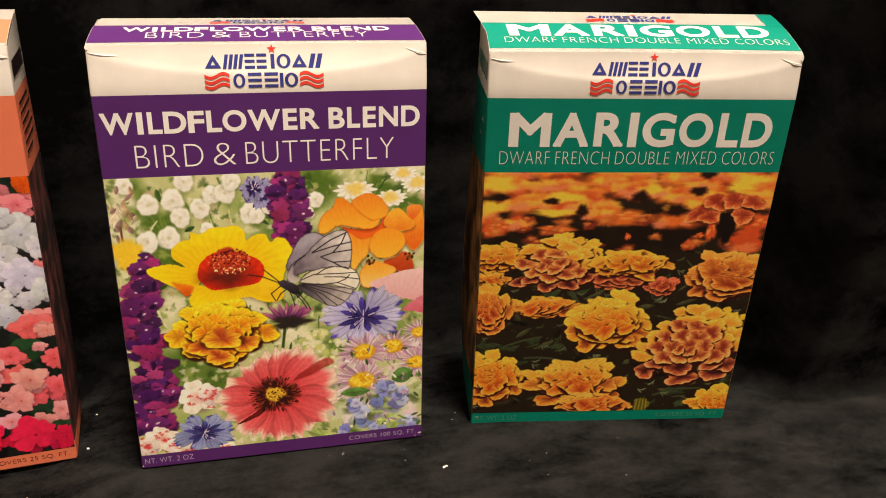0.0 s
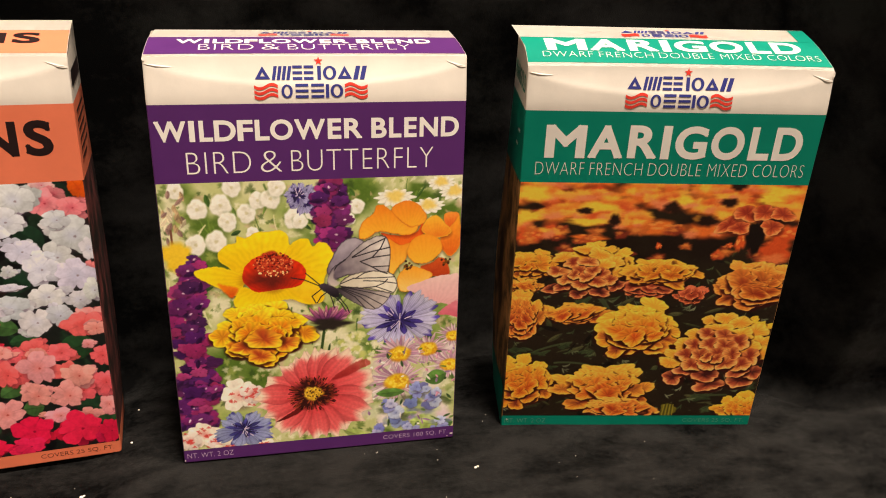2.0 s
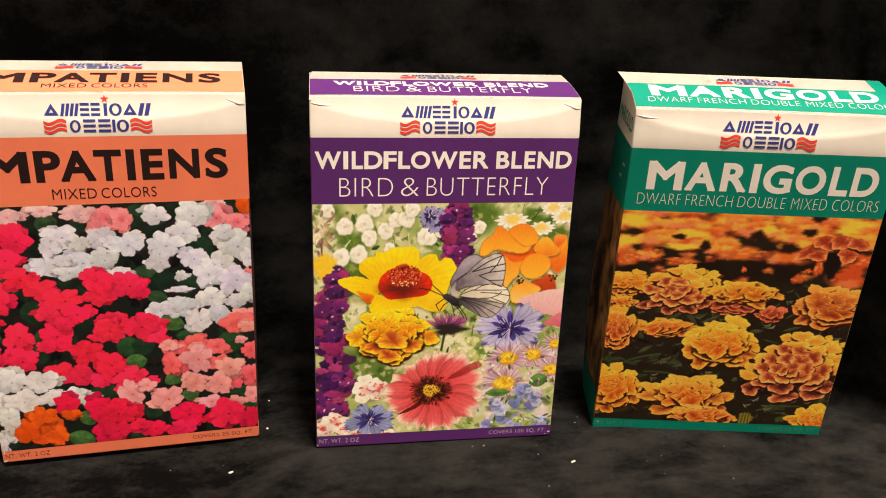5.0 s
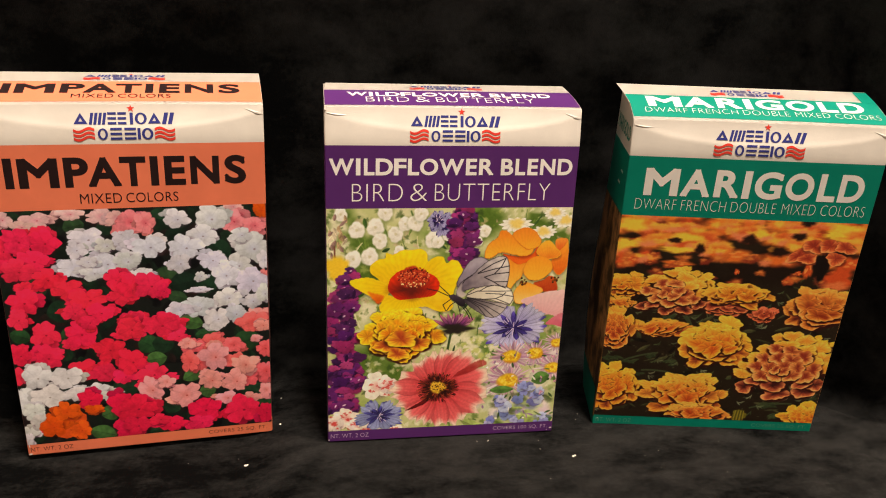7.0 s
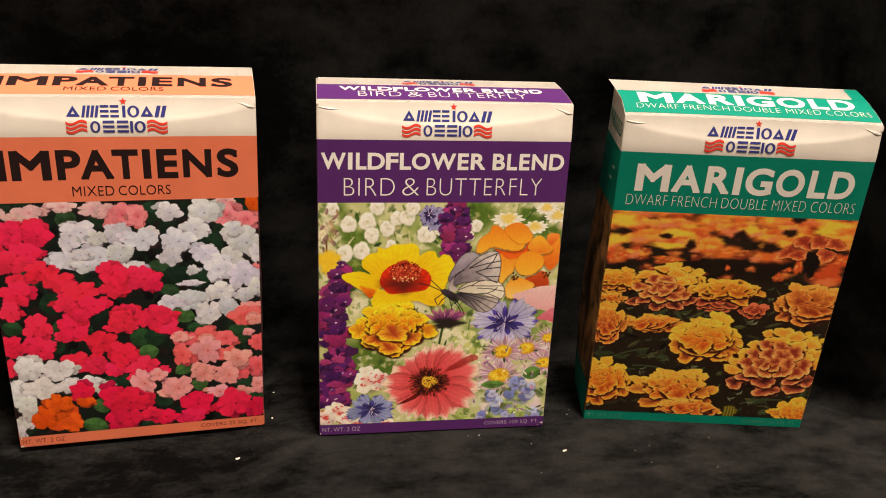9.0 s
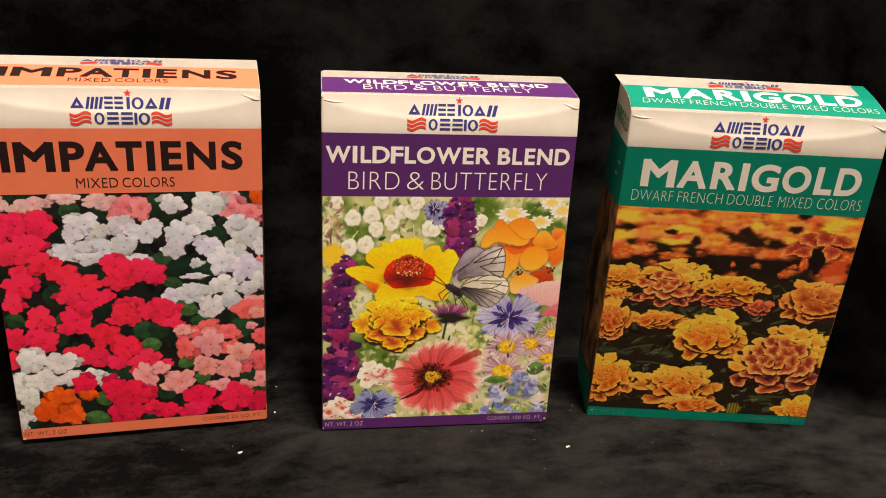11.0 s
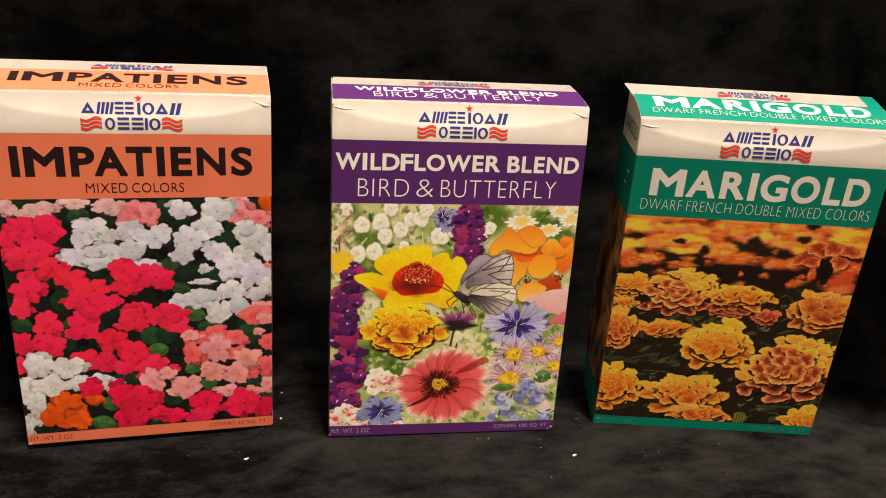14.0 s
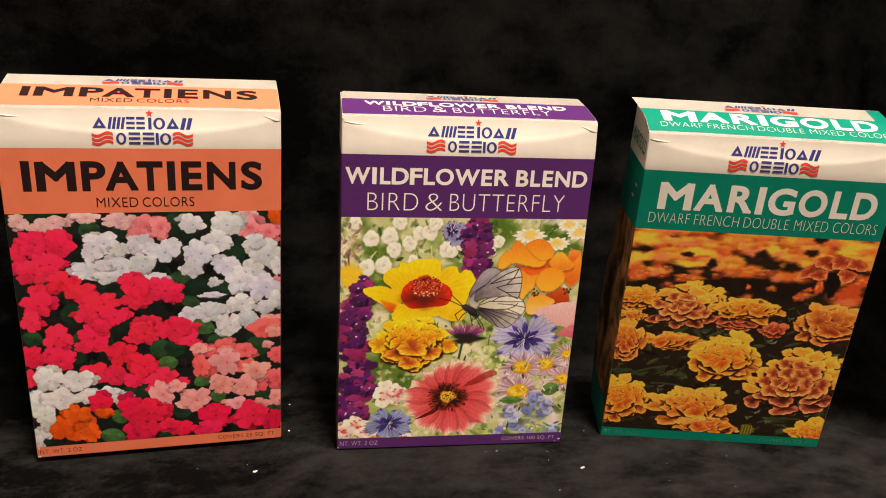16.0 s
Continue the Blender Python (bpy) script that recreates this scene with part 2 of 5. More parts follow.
    def patch(self, points, inner, outer, axis=None, rim=None, rim_wide=0.5, veins=0.0, shadow=0.0, soft=0.25, alpha=1.0):
        """A smooth closed shape through a few points, inked from inner to outer along axis, with a rim and a soft shadow below."""
        p = np.array(points)
        loop = []
        for a, b, c, d in zip(np.roll(p, 1, 0), p, np.roll(p, -1, 0), np.roll(p, -2, 0)):
            for t in (0.0, 0.25, 0.5, 0.75):
                loop.append(b + 0.5 * t * ((c - a) + t * ((2 * a - 5 * b + 4 * c - d) + t * (3 * (b - c) + d - a))))
        loop = np.array(loop)
        mid, reach = (loop.min(0) + loop.max(0)) / 2, np.abs(loop - loop.mean(0)).max() + 2
        cut = self.part_of(mid[0], mid[1], reach)
        if self.x[cut].size == 0:
            return
        gx, gz = self.x[cut] + 0.16 * self.mid[cut], self.z[cut] + 0.16 * self.fine[cut]

        def inside(drop):
            far, odd = np.full(gx.shape, 1e9), np.zeros(gx.shape, bool)
            for a, b in zip(loop, np.roll(loop, -1, 0)):
                e, qx, qz = b - a, gx - a[0], gz + drop - a[1]
                t = np.clip((qx * e[0] + qz * e[1]) / (e @ e + 1e-9), 0, 1)
                far = np.minimum(far, (qx - t * e[0]) ** 2 + (qz - t * e[1]) ** 2)
                odd ^= ((a[1] > gz + drop) != (b[1] > gz + drop)) & (gx < e[0] * (gz + drop - a[1]) / (e[1] + 1e-12) + a[0])
            return np.sqrt(far) * np.where(odd, 1, -1)

        if shadow:
            self.lay(cut, np.clip(inside(0.9) / 1.6 + 0.5, 0, 1) * shadow, np.array((60, 26, 18)) / 255)
        gap = inside(0.0)
        (x0, z0), (x1, z1) = axis or ((mid[0], loop[:, 1].min()), (mid[0], loop[:, 1].max()))
        ex, ez = x1 - x0, z1 - z0
        t = np.clip(((gx - x0) * ex + (gz - z0) * ez) / (ex * ex + ez * ez) + 0.07 * self.mid[cut], 0, 1)
        side = (-(gx - x0) * ez + (gz - z0) * ex) / math.hypot(ex, ez)
        colour = np.array(inner) * (1 - t[..., None]) + np.array(outer) * t[..., None]
        if veins:
            turn = np.arctan2(side, t * math.hypot(ex, ez) + 2.0)
            colour = colour * (1 + veins * np.sin(turn * 38 + 0.6 * self.mid[cut]) + 0.5 * veins * self.mid[cut])[..., None]
        else:
            colour = colour * (1 + 0.035 * self.mid[cut])[..., None]
        if rim is not None:
            k = np.exp(-((np.clip(gap, 0, None) / rim_wide) ** 2))[..., None]
            colour = colour * (1 - k) + np.array(rim) * k
        self.lay(cut, np.clip(gap / soft + 0.5, 0, 1) * alpha, np.minimum(colour, 252) / 255)

    def lobe(self, cx, cz, rx, rz, turn, heart, face, rim, rim_wide, shadow=0.75, hang=1.0):
        """One ruffled marigold petal: dark in its cup, bright along a wavy lip, a shadow under it; hang: 1 droops forward, -1 stands up behind."""
        p = self.rng.uniform(0, 6.3, 4)
        cut, u, v, q, a = self.frame_of(cx + 0.1, cz - 0.12 * rz - 0.35, rx * 1.05, rz * 1.05, turn, 1.6)
        if u.size == 0:
            return
        self.lay(cut, np.clip((1.02 - q) / 0.22 + 0.5, 0, 1) * shadow, np.array((58, 18, 14)) / 255)
        cut, u, v, q, a = self.frame_of(cx, cz, rx, rz, turn, 1.6)
        edge = 1 + 0.11 * np.sin(2 * a + p[3]) + 0.10 * np.sin(3 * a + p[0]) + 0.07 * np.sin(5 * a + p[1]) + 0.04 * np.sin(9 * a + p[2]) + 0.06 * self.mid[cut]
        gap = edge - q
        cup = np.clip((gap - 0.10) / 0.85 + 0.20 * self.mid[cut] + 0.5 * hang * v, 0, 1)[..., None]
        colour = np.array(face) * (1 - cup) + np.array(heart) * cup
        lip = (np.exp(-((np.clip(gap, 0, None) / (rim_wide * (1 + 0.5 * np.sin(4 * a + p[3])))) ** 2)) * np.clip(0.75 - 0.6 * hang * v, 0.1, 1))[..., None]
        colour = colour * (1 - lip) + np.array(rim) * lip
        colour = colour * (1 + 0.05 * np.sin(a * 13 + p[1]) * (q > 0.3) + 0.05 * self.mid[cut])[..., None]
        self.lay(cut, np.clip(gap * min(rx, rz) / self.step / 1.5 + 0.5, 0, 1), np.clip(colour, 0, 250) / 255)

    def marigold(self, cx, cz, rx, rz, deep=(196, 74, 22), gold=(240, 176, 44), red=0.5, lower=(120, 44, 24), cells=26):
        """A double marigold seen slantwise: yellow petals stand behind, curled small ones crowd the heart, cupped ones hang in front."""
        deep, gold, lower, rnd = np.array(deep), np.array(gold), np.array(lower) * (1 - 0.4 * red), self.rng
        pink = np.array((250, 176, 108))
        self.blob(lower * 0.6, cx, cz - 0.1 * rz, rx * 0.72, rz * 0.72, soft=0.3, rag=0.1)
        petals = [(0.76 * rnd.uniform(0.76, 1.18), 360 * (i + rnd.uniform(-0.38, 0.38)) / 11, rnd.uniform(0.22, 0.36)) for i in range(11)]
        petals += [(0.54 * rnd.uniform(0.85, 1.15), 360 * (i + rnd.uniform(-0.4, 0.4)) / 9, rnd.uniform(0.19, 0.30)) for i in range(9)]
        core = [(0.50 * math.sqrt((i + 0.5) / cells) * rnd.uniform(0.85, 1.2), 137.5 * i, rnd.uniform(0.7, 1.35) * (0.30 if cells < 12 else 1.05 / math.sqrt(cells))) for i in range(cells)]
        for heap in (petals[:11], petals[11:], core):
            for far, turn, size in sorted(heap, key=lambda one: -one[0] * math.sin(math.radians(one[1]))):
                b = math.radians(turn)
                rise = far * math.sin(b)
                low = min(1.0, max(0.0, 0.40 - 1.15 * math.sin(b))) if heap is not core else min(1.0, max(0.0, 0.45 + 0.4 * red - 1.1 * rise))
                cup = deep * (0.88, 0.72, 0.8) * (1 - 0.8 * red) + lower * 0.8 * red if heap is core else lower
                heart = (deep * 0.3 + gold * 0.7) * (1 - low) + cup * low
                face = (gold * 0.95 + deep * 0.05) * (1 - low) + (deep * 0.5 + gold * 0.5) * low
                lip = np.minimum(gold * rnd.uniform(1.03, 1.10), 252) * (1 - red * low) + pink * red * low
                up = 0.14 * rz if heap is core else 0.0
                self.lobe(cx + rx * far * math.cos(b), cz + rz * rise + up, rx * size * 1.1, max(rz, rx * 0.45) * size * 0.95, rnd.uniform(-30, 30), heart, face, lip, 0.27 - 0.06 * low - 0.05 * red, 0.6 + 0.35 * low, 1.0 if low > 0.35 else -1.0)

    def bloom(self, colour, cx, cz, r, rz=None, eye=(60, 10, 20), alt=None, crowd=0):
        """A flat five-lobed blossom with a dark eye; crowd: smaller blossoms that peep out behind it."""
        rz = rz or r
        for _ in range(crowd):
            a, d = self.rng.uniform(0, 6.3), self.rng.uniform(0.55, 0.95)
            self.bloom(np.array(colour) * self.rng.uniform(0.84, 1.02), cx + r * d * math.cos(a), cz + rz * d * math.sin(a), r * self.rng.uniform(0.5, 0.74), rz * self.rng.uniform(0.42, 0.66), eye, alt)
        turn, p = self.rng.uniform(0, 72), self.rng.uniform(0, 6.3, 4)
        cut, u, v, q, a = self.frame_of(cx + 0.25, cz - 0.5, r * 1.12, rz * 1.12)
        if u.size == 0:
            return
        self.lay(cut, np.clip((1 - q) / 0.25, 0, 1) * 0.5, np.array(colour) * (0.46, 0.36, 0.42) / 255)
        cut, u, v, q, a = self.frame_of(cx, cz, r * 1.12, rz * 1.12)
        a = a + math.radians(turn)
        lobe = np.abs(np.cos(2.5 * a + 0.25 * np.sin(a + p[0])))
        edge = 0.70 + 0.30 * lobe ** 0.5 + 0.09 * np.sin(3 * a + p[1]) + 0.035 * np.sin(11 * a + p[2]) + 0.09 * self.mid[cut]
        mask = np.clip((edge - q) * r / self.step / 1.6 + 0.5, 0, 1)
        tone = np.minimum(np.array(colour) * self.rng.uniform(0.92, 1.07) + self.rng.uniform(-1, 1, 3) * (3, 5, 9), 250)
        light = 1 + 0.06 * self.mid[cut] + 0.02 * self.fine[cut] + 0.07 * v - 0.20 * np.clip(0.30 - lobe, 0, 1) * (q > 0.25) - 0.06 * np.clip(0.4 - q, 0, 1) + 0.05 * np.sin(a + p[3]) * np.clip(q, 0, 1)
        inks = tone / 255 * light[..., None]
        if alt is not None:
            k = np.clip(0.5 - q, 0, 1)[..., None]
            inks = inks * (1 - k) + np.array(alt) / 255 * k
        self.lay(cut, mask, inks)
        self.blob(eye, cx + 0.1 * r, cz - 0.1 * rz, r * 0.07, rz * 0.07, soft=0.8, alpha=0.7)

    def leaf(self, colour, cx, cz, rx, rz, turn=None):
        turn = self.rng.uniform(-40, 40) if turn is None else turn
        cut, u, v, q, a = self.frame_of(cx, cz, rx, rz, turn)
        if u.size == 0:
            return
        half = np.clip(1 - u * u, 0, 1) ** 0.8
        mask = np.clip((half - np.abs(v)) * rz / self.step / 1.8 + 0.5, 0, 1) * (np.abs(u) < 1)
        light = 1 + 0.08 * np.sign(v) + 0.14 * self.mid[cut] - 0.10 * np.exp(-((v / 0.08) ** 2)) + 0.03 * np.sin(u * 16 + np.abs(v) * 6)
        self.lay(cut, mask, np.array(colour) / 255 * light[..., None])

    def cornflower(self, cx, cz, rx, rz, pale=(164, 168, 218), dark=(92, 82, 158)):
        self.blob(np.array(dark) * 0.8, cx, cz, rx * 0.4, rz * 0.4, soft=0.6, rag=0.15, alpha=0.8)
        n = 10
        for i in range(n):
            a = 360 * i / n + self.rng.uniform(-9, 9)
            tone, length = np.array(pale) * self.rng.uniform(0.88, 1.1), rx * self.rng.uniform(0.86, 1.08)
            for k in (-1, 1, 0):  # a trumpet of three pointed teeth with dark tips
                self.petal(np.array(dark) * 0.45 + tone * 0.55, tone, cx, cz, a + 10 * k, length * (0.92 if k else 1.0), rx * 0.25, rz / rx, tip=np.array(dark) * self.rng.uniform(0.9, 1.3) if (i + k) % 3 == 0 else tone * 0.94, blunt=2.6, vein=0.06, shade=0.22)
        for i in range(9):
            a = 40 * i + self.rng.uniform(-12, 12)
            self.petal(np.array(dark) * 0.6, np.array(dark) * self.rng.uniform(0.8, 1.3), cx, cz, a, rx * self.rng.uniform(0.45, 0.66), rx * 0.16, rz / rx, blunt=1.6, vein=0.1)
        for i in range(44):
            a, d = self.rng.uniform(0, 6.3), self.rng.uniform(0, 0.36)
            x, z = cx + rx * d * math.cos(a), cz + rz * d * math.sin(a)
            self.stroke(((44, 26, 88), (216, 200, 216), (70, 48, 120), (28, 18, 56))[i % 4], x, z, x + rx * 0.14 * math.cos(a), z + rz * 0.16 * math.sin(a) + 0.3, 0.42)

    def spike(self, points, widths, n, tones=((106, 42, 104), (146, 48, 100), (78, 34, 90), (124, 46, 108), (94, 38, 100), (160, 60, 116))):
        """A larkspur spike: crowded purple florets along a bent line."""
        for i in range(n):
            t = self.rng.uniform(0, len(points) - 1.001)
            k = int(t)
            x = points[k][0] + (points[k + 1][0] - points[k][0]) * (t - k)
            z = points[k][1] + (points[k + 1][1] - points[k][1]) * (t - k)
            w = widths[k] + (widths[k + 1] - widths[k]) * (t - k)
            x, r = x + self.rng.uniform(-0.85, 0.85) * w, self.rng.uniform(2.2, 4.4) * min(1, w / 6 + 0.3)
            if self.rng.uniform() < 0.16:
                self.blob((48, 18, 62), x, z, r, r * 0.8, soft=0.5, rag=0.2)
            self.bloom(tones[i % len(tones)], x, z, r, r * self.rng.uniform(0.55, 0.85), eye=(226, 190, 214) if i % 4 == 0 else (52, 14, 60))
            if i % 3 == 0:
                self.leaf((226, 200, 208), x + self.rng.uniform(-1, 1), z, self.rng.uniform(0.5, 1.2), 0.4, self.rng.uniform(0, 180))
            if i % 4 == 0:
                self.leaf((54, 22, 66), x + self.rng.uniform(-2, 2), z - 1.5, self.rng.uniform(1.5, 3.0), 0.9, self.rng.uniform(0, 180))

    def puff(self, cx, cz, r, rz=None):
        """A small white double blossom."""
        rz = rz or r
        self.blob((96, 110, 60), cx + 0.3, cz - 0.5, r * 1.05, rz * 1.05, soft=0.5, alpha=0.5)
        self.blob((246, 240, 220), cx, cz, r, rz, soft=0.2, rag=0.05, lit=0.06)
        for i in range(16):
            a, d = self.rng.uniform(0, 6.3), self.rng.uniform(0.2, 0.75)
            self.blob(((250, 246, 232), (216, 208, 180))[i % 2], cx + r * d * math.cos(a), cz + rz * d * math.sin(a), r * 0.26, rz * 0.2, soft=0.9, rag=0.2, alpha=0.4)
        self.blob((200, 190, 140), cx, cz, r * 0.18, soft=0.9, alpha=0.7)

    def aster(self, cx, cz, r, squash=0.8, heart=(240, 196, 44)):
        for i in range(44):  # thin rays, some in shade
            tone = np.array(((236, 200, 206), (222, 172, 190), (246, 224, 220), (196, 146, 172))[i % 4]) * self.rng.uniform(0.9, 1.06)
            self.petal(tone * 0.82, tone, cx, cz, 360 * i / 44 + self.rng.uniform(-6, 6), r * self.rng.uniform(0.72, 1.15), r * 0.17, squash, vein=0.0, shade=0.2)
        self.blob((206, 140, 40), cx, cz - 0.3, r * 0.43, r * 0.32, soft=0.4, rag=0.06)
        self.blob(heart, cx, cz + 0.2, r * 0.40, r * 0.28, soft=0.5, rag=0.06)
        for i in range(40):
            a, d = self.rng.uniform(0, 6.3), self.rng.uniform(0, 0.4)
            self.blob(((252, 220, 90), (212, 150, 30))[i % 2], cx + r * d * math.cos(a), cz + r * d * 0.7 * math.sin(a), r * 0.05, soft=0.8, alpha=0.8)

    def finished(self):
        """The inks as linear colours, with a little print mottle."""
        c = np.clip(self.ink + 0.010 * self.fine[..., None], 0.01, 0.97)
        c = 0.76 * c + 0.24 * c * c * (3 - 2 * c)
        return np.where(c < 0.0404, c / 12.92, ((c + 0.055) / 1.055) ** 2.4)


def wildflower_print():
    s = Print(6.0, "colour photograph of mixed meadow flowers and a butterfly", (194, 196, 134), 11)
    rnd = s.rng
    for i in range(120):  # blurred meadow
        tone = ((116, 142, 62), (206, 206, 150), (90, 118, 48), (226, 218, 176), (150, 168, 88))[i % 5]
        s.blob(tone, rnd.uniform(0, 115), rnd.uniform(6, 121), rnd.uniform(3, 8), rnd.uniform(3, 7), soft=1.2, rag=0.15, alpha=0.7)
    for x, z, r, rz in ((8.1, 114.1, 5.8, 6.5), (16.9, 104.1, 6.6, 4.5), (3.0, 108.6, 3.9, 4.4), (19.0, 91.9, 6.1, 6.9), (16.5, 80.3, 5.5, 6.3), (74.8, 115.0, 6.5, 6.9), (102.1, 116.0, 6.0, 6.2), (108.9, 109.4, 6.9, 7.1), (96.1, 113.2, 4.5, 4.6), (20.5, 45.5, 6.2, 7.4), (32.7, 38.2, 5.0, 5.9), (95.4, 17.4, 8.0, 7.4),):
        s.blob((86, 112, 40), x, z, r * 1.15, rz * 1.15, soft=0.9, alpha=0.95)
    for x, z, r, rz in ((106.6, 119.6, 8.3, 3.9), (113.5, 113.9, 4.6, 4.7), (4.8, 113.6, 4.5, 6.5), (1.0, 103.6, 3.2, 4.4), (19.1, 72.1, 4.8, 5.6), (63.5, 54.4, 6.6, 4.2), (70.7, 49.5, 4.4, 5.1),):
        s.blob((236, 228, 190), x, z, r, rz, soft=0.9, rag=0.2, alpha=0.9)
    for i in range(900):  # fine growth out of focus: leaves, buds and gaps
        x, z, big = rnd.uniform(0, 115), rnd.uniform(6, 121), rnd.uniform(0.5, 1.9)
        tone = ((74, 100, 36), (226, 220, 178), (120, 140, 62), (244, 236, 206), (56, 78, 34), (176, 182, 104), (206, 176, 150))[i % 7]
        s.blob(tone, x, z, big, big * rnd.uniform(0.5, 1.1), rnd.uniform(0, 180), soft=0.8, rag=0.2, alpha=0.6)
    for i in range(90):  # thin stems and seed heads
        x, z, a = rnd.uniform(0, 115), rnd.uniform(6, 118), rnd.uniform(1.0, 2.1)
        s.stroke(((120, 146, 66), (228, 222, 176), (84, 112, 50))[i % 3], x, z, x + 7 * math.cos(a), z + 7 * math.sin(a), rnd.uniform(0.4, 0.9), 0.55, 0.05)
    for i in range(70):
        s.leaf(((72, 104, 44), (108, 134, 62), (54, 82, 40))[i % 3], rnd.uniform(0, 115), rnd.uniform(6, 118), rnd.uniform(1.5, 4), rnd.uniform(0.4, 1.0), rnd.uniform(20, 160))
    for i in range(60):  # pale bokeh buds low in the middle
        s.blob(((226, 222, 160), (196, 200, 110), (240, 232, 196))[i % 3], rnd.uniform(66, 88), rnd.uniform(40, 56), rnd.uniform(0.6, 1.6), soft=0.6, alpha=0.8)
    for x, z, r, rz in ((13.7, 111.3, 3.7, 4.0), (22.3, 112.6, 3.9, 4.4), (24.4, 106.0, 3.4, 3.9), (31.6, 109.2, 3.5, 3.9), (19.7, 98.3, 4.0, 4.5), (12.2, 97.3, 3.7, 4.2), (6.4, 118.9, 3.0, 3.4), (26.7, 119.5, 3.4, 3.7), (35.9, 114.1, 3.2, 3.5), (40.7, 114.6, 3.7, 4.0), (33.5, 100.8, 2.6, 2.9), (49.4, 106.3, 4.0, 4.3), (43.1, 118.9, 3.3, 3.6), (73.3, 110.3, 3.0, 3.2), (70.2, 105.2, 2.5, 2.6), (51.4, 105.1, 2.9, 3.1), (55.9, 108.0, 2.4, 2.6),):
        s.puff(x, z, r, rz)
    for (x, z), r in zip(((88.4, 113.8), (101.6, 109.8), (112.1, 115.3), (106.6, 119.2)), (8.0, 7.0, 7.0, 6.0)):  # daisies out of focus
        for i in range(12):
            s.petal((240, 230, 200), (252, 246, 226), x, z - 0.5, 30 * i, r * rnd.uniform(0.9, 1.1), r * 0.6, 0.5, vein=0.02, shade=0.12)
        s.blob((240, 206, 110), x, z, r * 0.40, r * 0.30, soft=0.7)
    for x, z, r, rz in ((53.3, 113.8, 7.0, 6.8), (51.0, 115.6, 5.5, 5.9),):
        s.cornflower(x, z, r * 0.9, rz * 0.9, (168, 164, 200), (62, 48, 104))
    # stalk and pale bells at the upper left
    for i in range(26):
        s.leaf(((232, 214, 176), (190, 160, 120), (150, 120, 110))[i % 3], rnd.uniform(1, 9), rnd.uniform(95, 119), rnd.uniform(1.2, 2.4), rnd.uniform(0.6, 1.0), rnd.uniform(40, 130))
    s.stroke((120, 78, 60), 3.6, 103.4, 3.8, 87.6, 0.8)
    s.blob((242, 196, 52), 4.7, 92.9, 5, 6, soft=0.4)
    # larkspur at the top and along the left side
    s.spike(((63.2, 120.1), (63.6, 107.9), (64.5, 94.5)), (5.4, 6.2, 4.4), 64)
    s.spike(((11.1, 93.2), (8.6, 79.4), (4.8, 67.0), (8.4, 55.0), (7.8, 36.8), (6.5, 17.9)), (2.4, 5.0, 7.2, 7.6, 9.4, 7.8), 125)
    # orange poppies
    amber, deep_orange = (250, 182, 58), (240, 134, 36)
    def poppy(points, inner, outer):
        s.patch(points, inner, outer, shadow=0.4, veins=0.012, rim=np.array(outer) * 0.95, rim_wide=0.35)

    poppy(((108.9, 106.0), (114.0, 105.7), (114.5, 99.2), (111.2, 98.5), (108.2, 102.4)), (226, 88, 30), (244, 150, 62))
    poppy(((87.2, 109.2), (90.4, 111.3), (93.7, 111.8), (97.3, 110.5), (99.5, 107.9), (101.2, 104.6), (99.0, 101.5), (94.6, 100.9), (90.3, 103.9), (87.4, 106.7)), (248, 172, 52), (238, 134, 40))
    poppy(((107.8, 97.7), (111.8, 101.2), (114.4, 104.3), (115.1, 92.6), (111.5, 87.6), (108.3, 89.5), (106.5, 93.1)), (228, 104, 32), (246, 158, 48))
    poppy(((82.7, 98.8), (90.2, 97.4), (96.8, 98.4), (99.4, 102.0), (101.2, 99.3), (97.2, 95.6), (92.4, 93.1), (89.1, 94.0), (84.8, 96.9)), (240, 112, 34), (226, 84, 26))
    poppy(((98.9, 83.7), (103.4, 85.0), (106.8, 87.2), (109.7, 85.3), (111.1, 79.4), (105.7, 78.8), (101.2, 80.6)), (172, 62, 26), (214, 96, 38))
    poppy(((101.2, 103.7), (104.5, 105.3), (106.9, 103.8), (109.1, 101.2), (111.4, 98.5), (109.6, 96.5), (104.7, 95.8), (101.2, 97.0), (99.0, 99.7)), (236, 130, 40), amber)
    poppy(((74.3, 100.7), (75.9, 104.2), (79.7, 107.2), (80.9, 110.2), (84.0, 110.1), (87.2, 107.6), (90.3, 103.9), (94.6, 100.9), (97.5, 101.6), (96.4, 98.4), (92.4, 97.3), (88.1, 98.3), (81.7, 99.4), (77.3, 96.9), (74.3, 96.8)), amber, deep_orange)
    poppy(((85.3, 96.6), (90.2, 93.5), (95.0, 93.9), (93.6, 89.3), (92.3, 86.5), (90.1, 84.3), (86.7, 79.8), (85.7, 86.1), (86.2, 92.1)), (252, 196, 78), (242, 142, 40))
    poppy(((91.1, 81.9), (94.5, 84.0), (98.9, 83.0), (103.9, 79.9), (101.1, 76.7), (96.6, 73.4), (91.0, 73.1), (89.3, 77.7)), (252, 206, 120), (246, 158, 46))
    poppy(((93.4, 91.2), (95.7, 95.7), (100.1, 97.5), (103.8, 96.8), (107.0, 94.3), (107.6, 90.7), (105.2, 87.3), (101.2, 85.0), (96.7, 85.3), (94.1, 87.8)), amber, (246, 150, 42))
    for x, z in ((93.4, 84.1), (109.5, 85.3)):
        for i in range(12):
            s.blob(((62, 36, 20), (120, 70, 24))[i % 2], x + rnd.normal() * 1.1, z + rnd.normal() * 0.8, 0.5, soft=0.6)
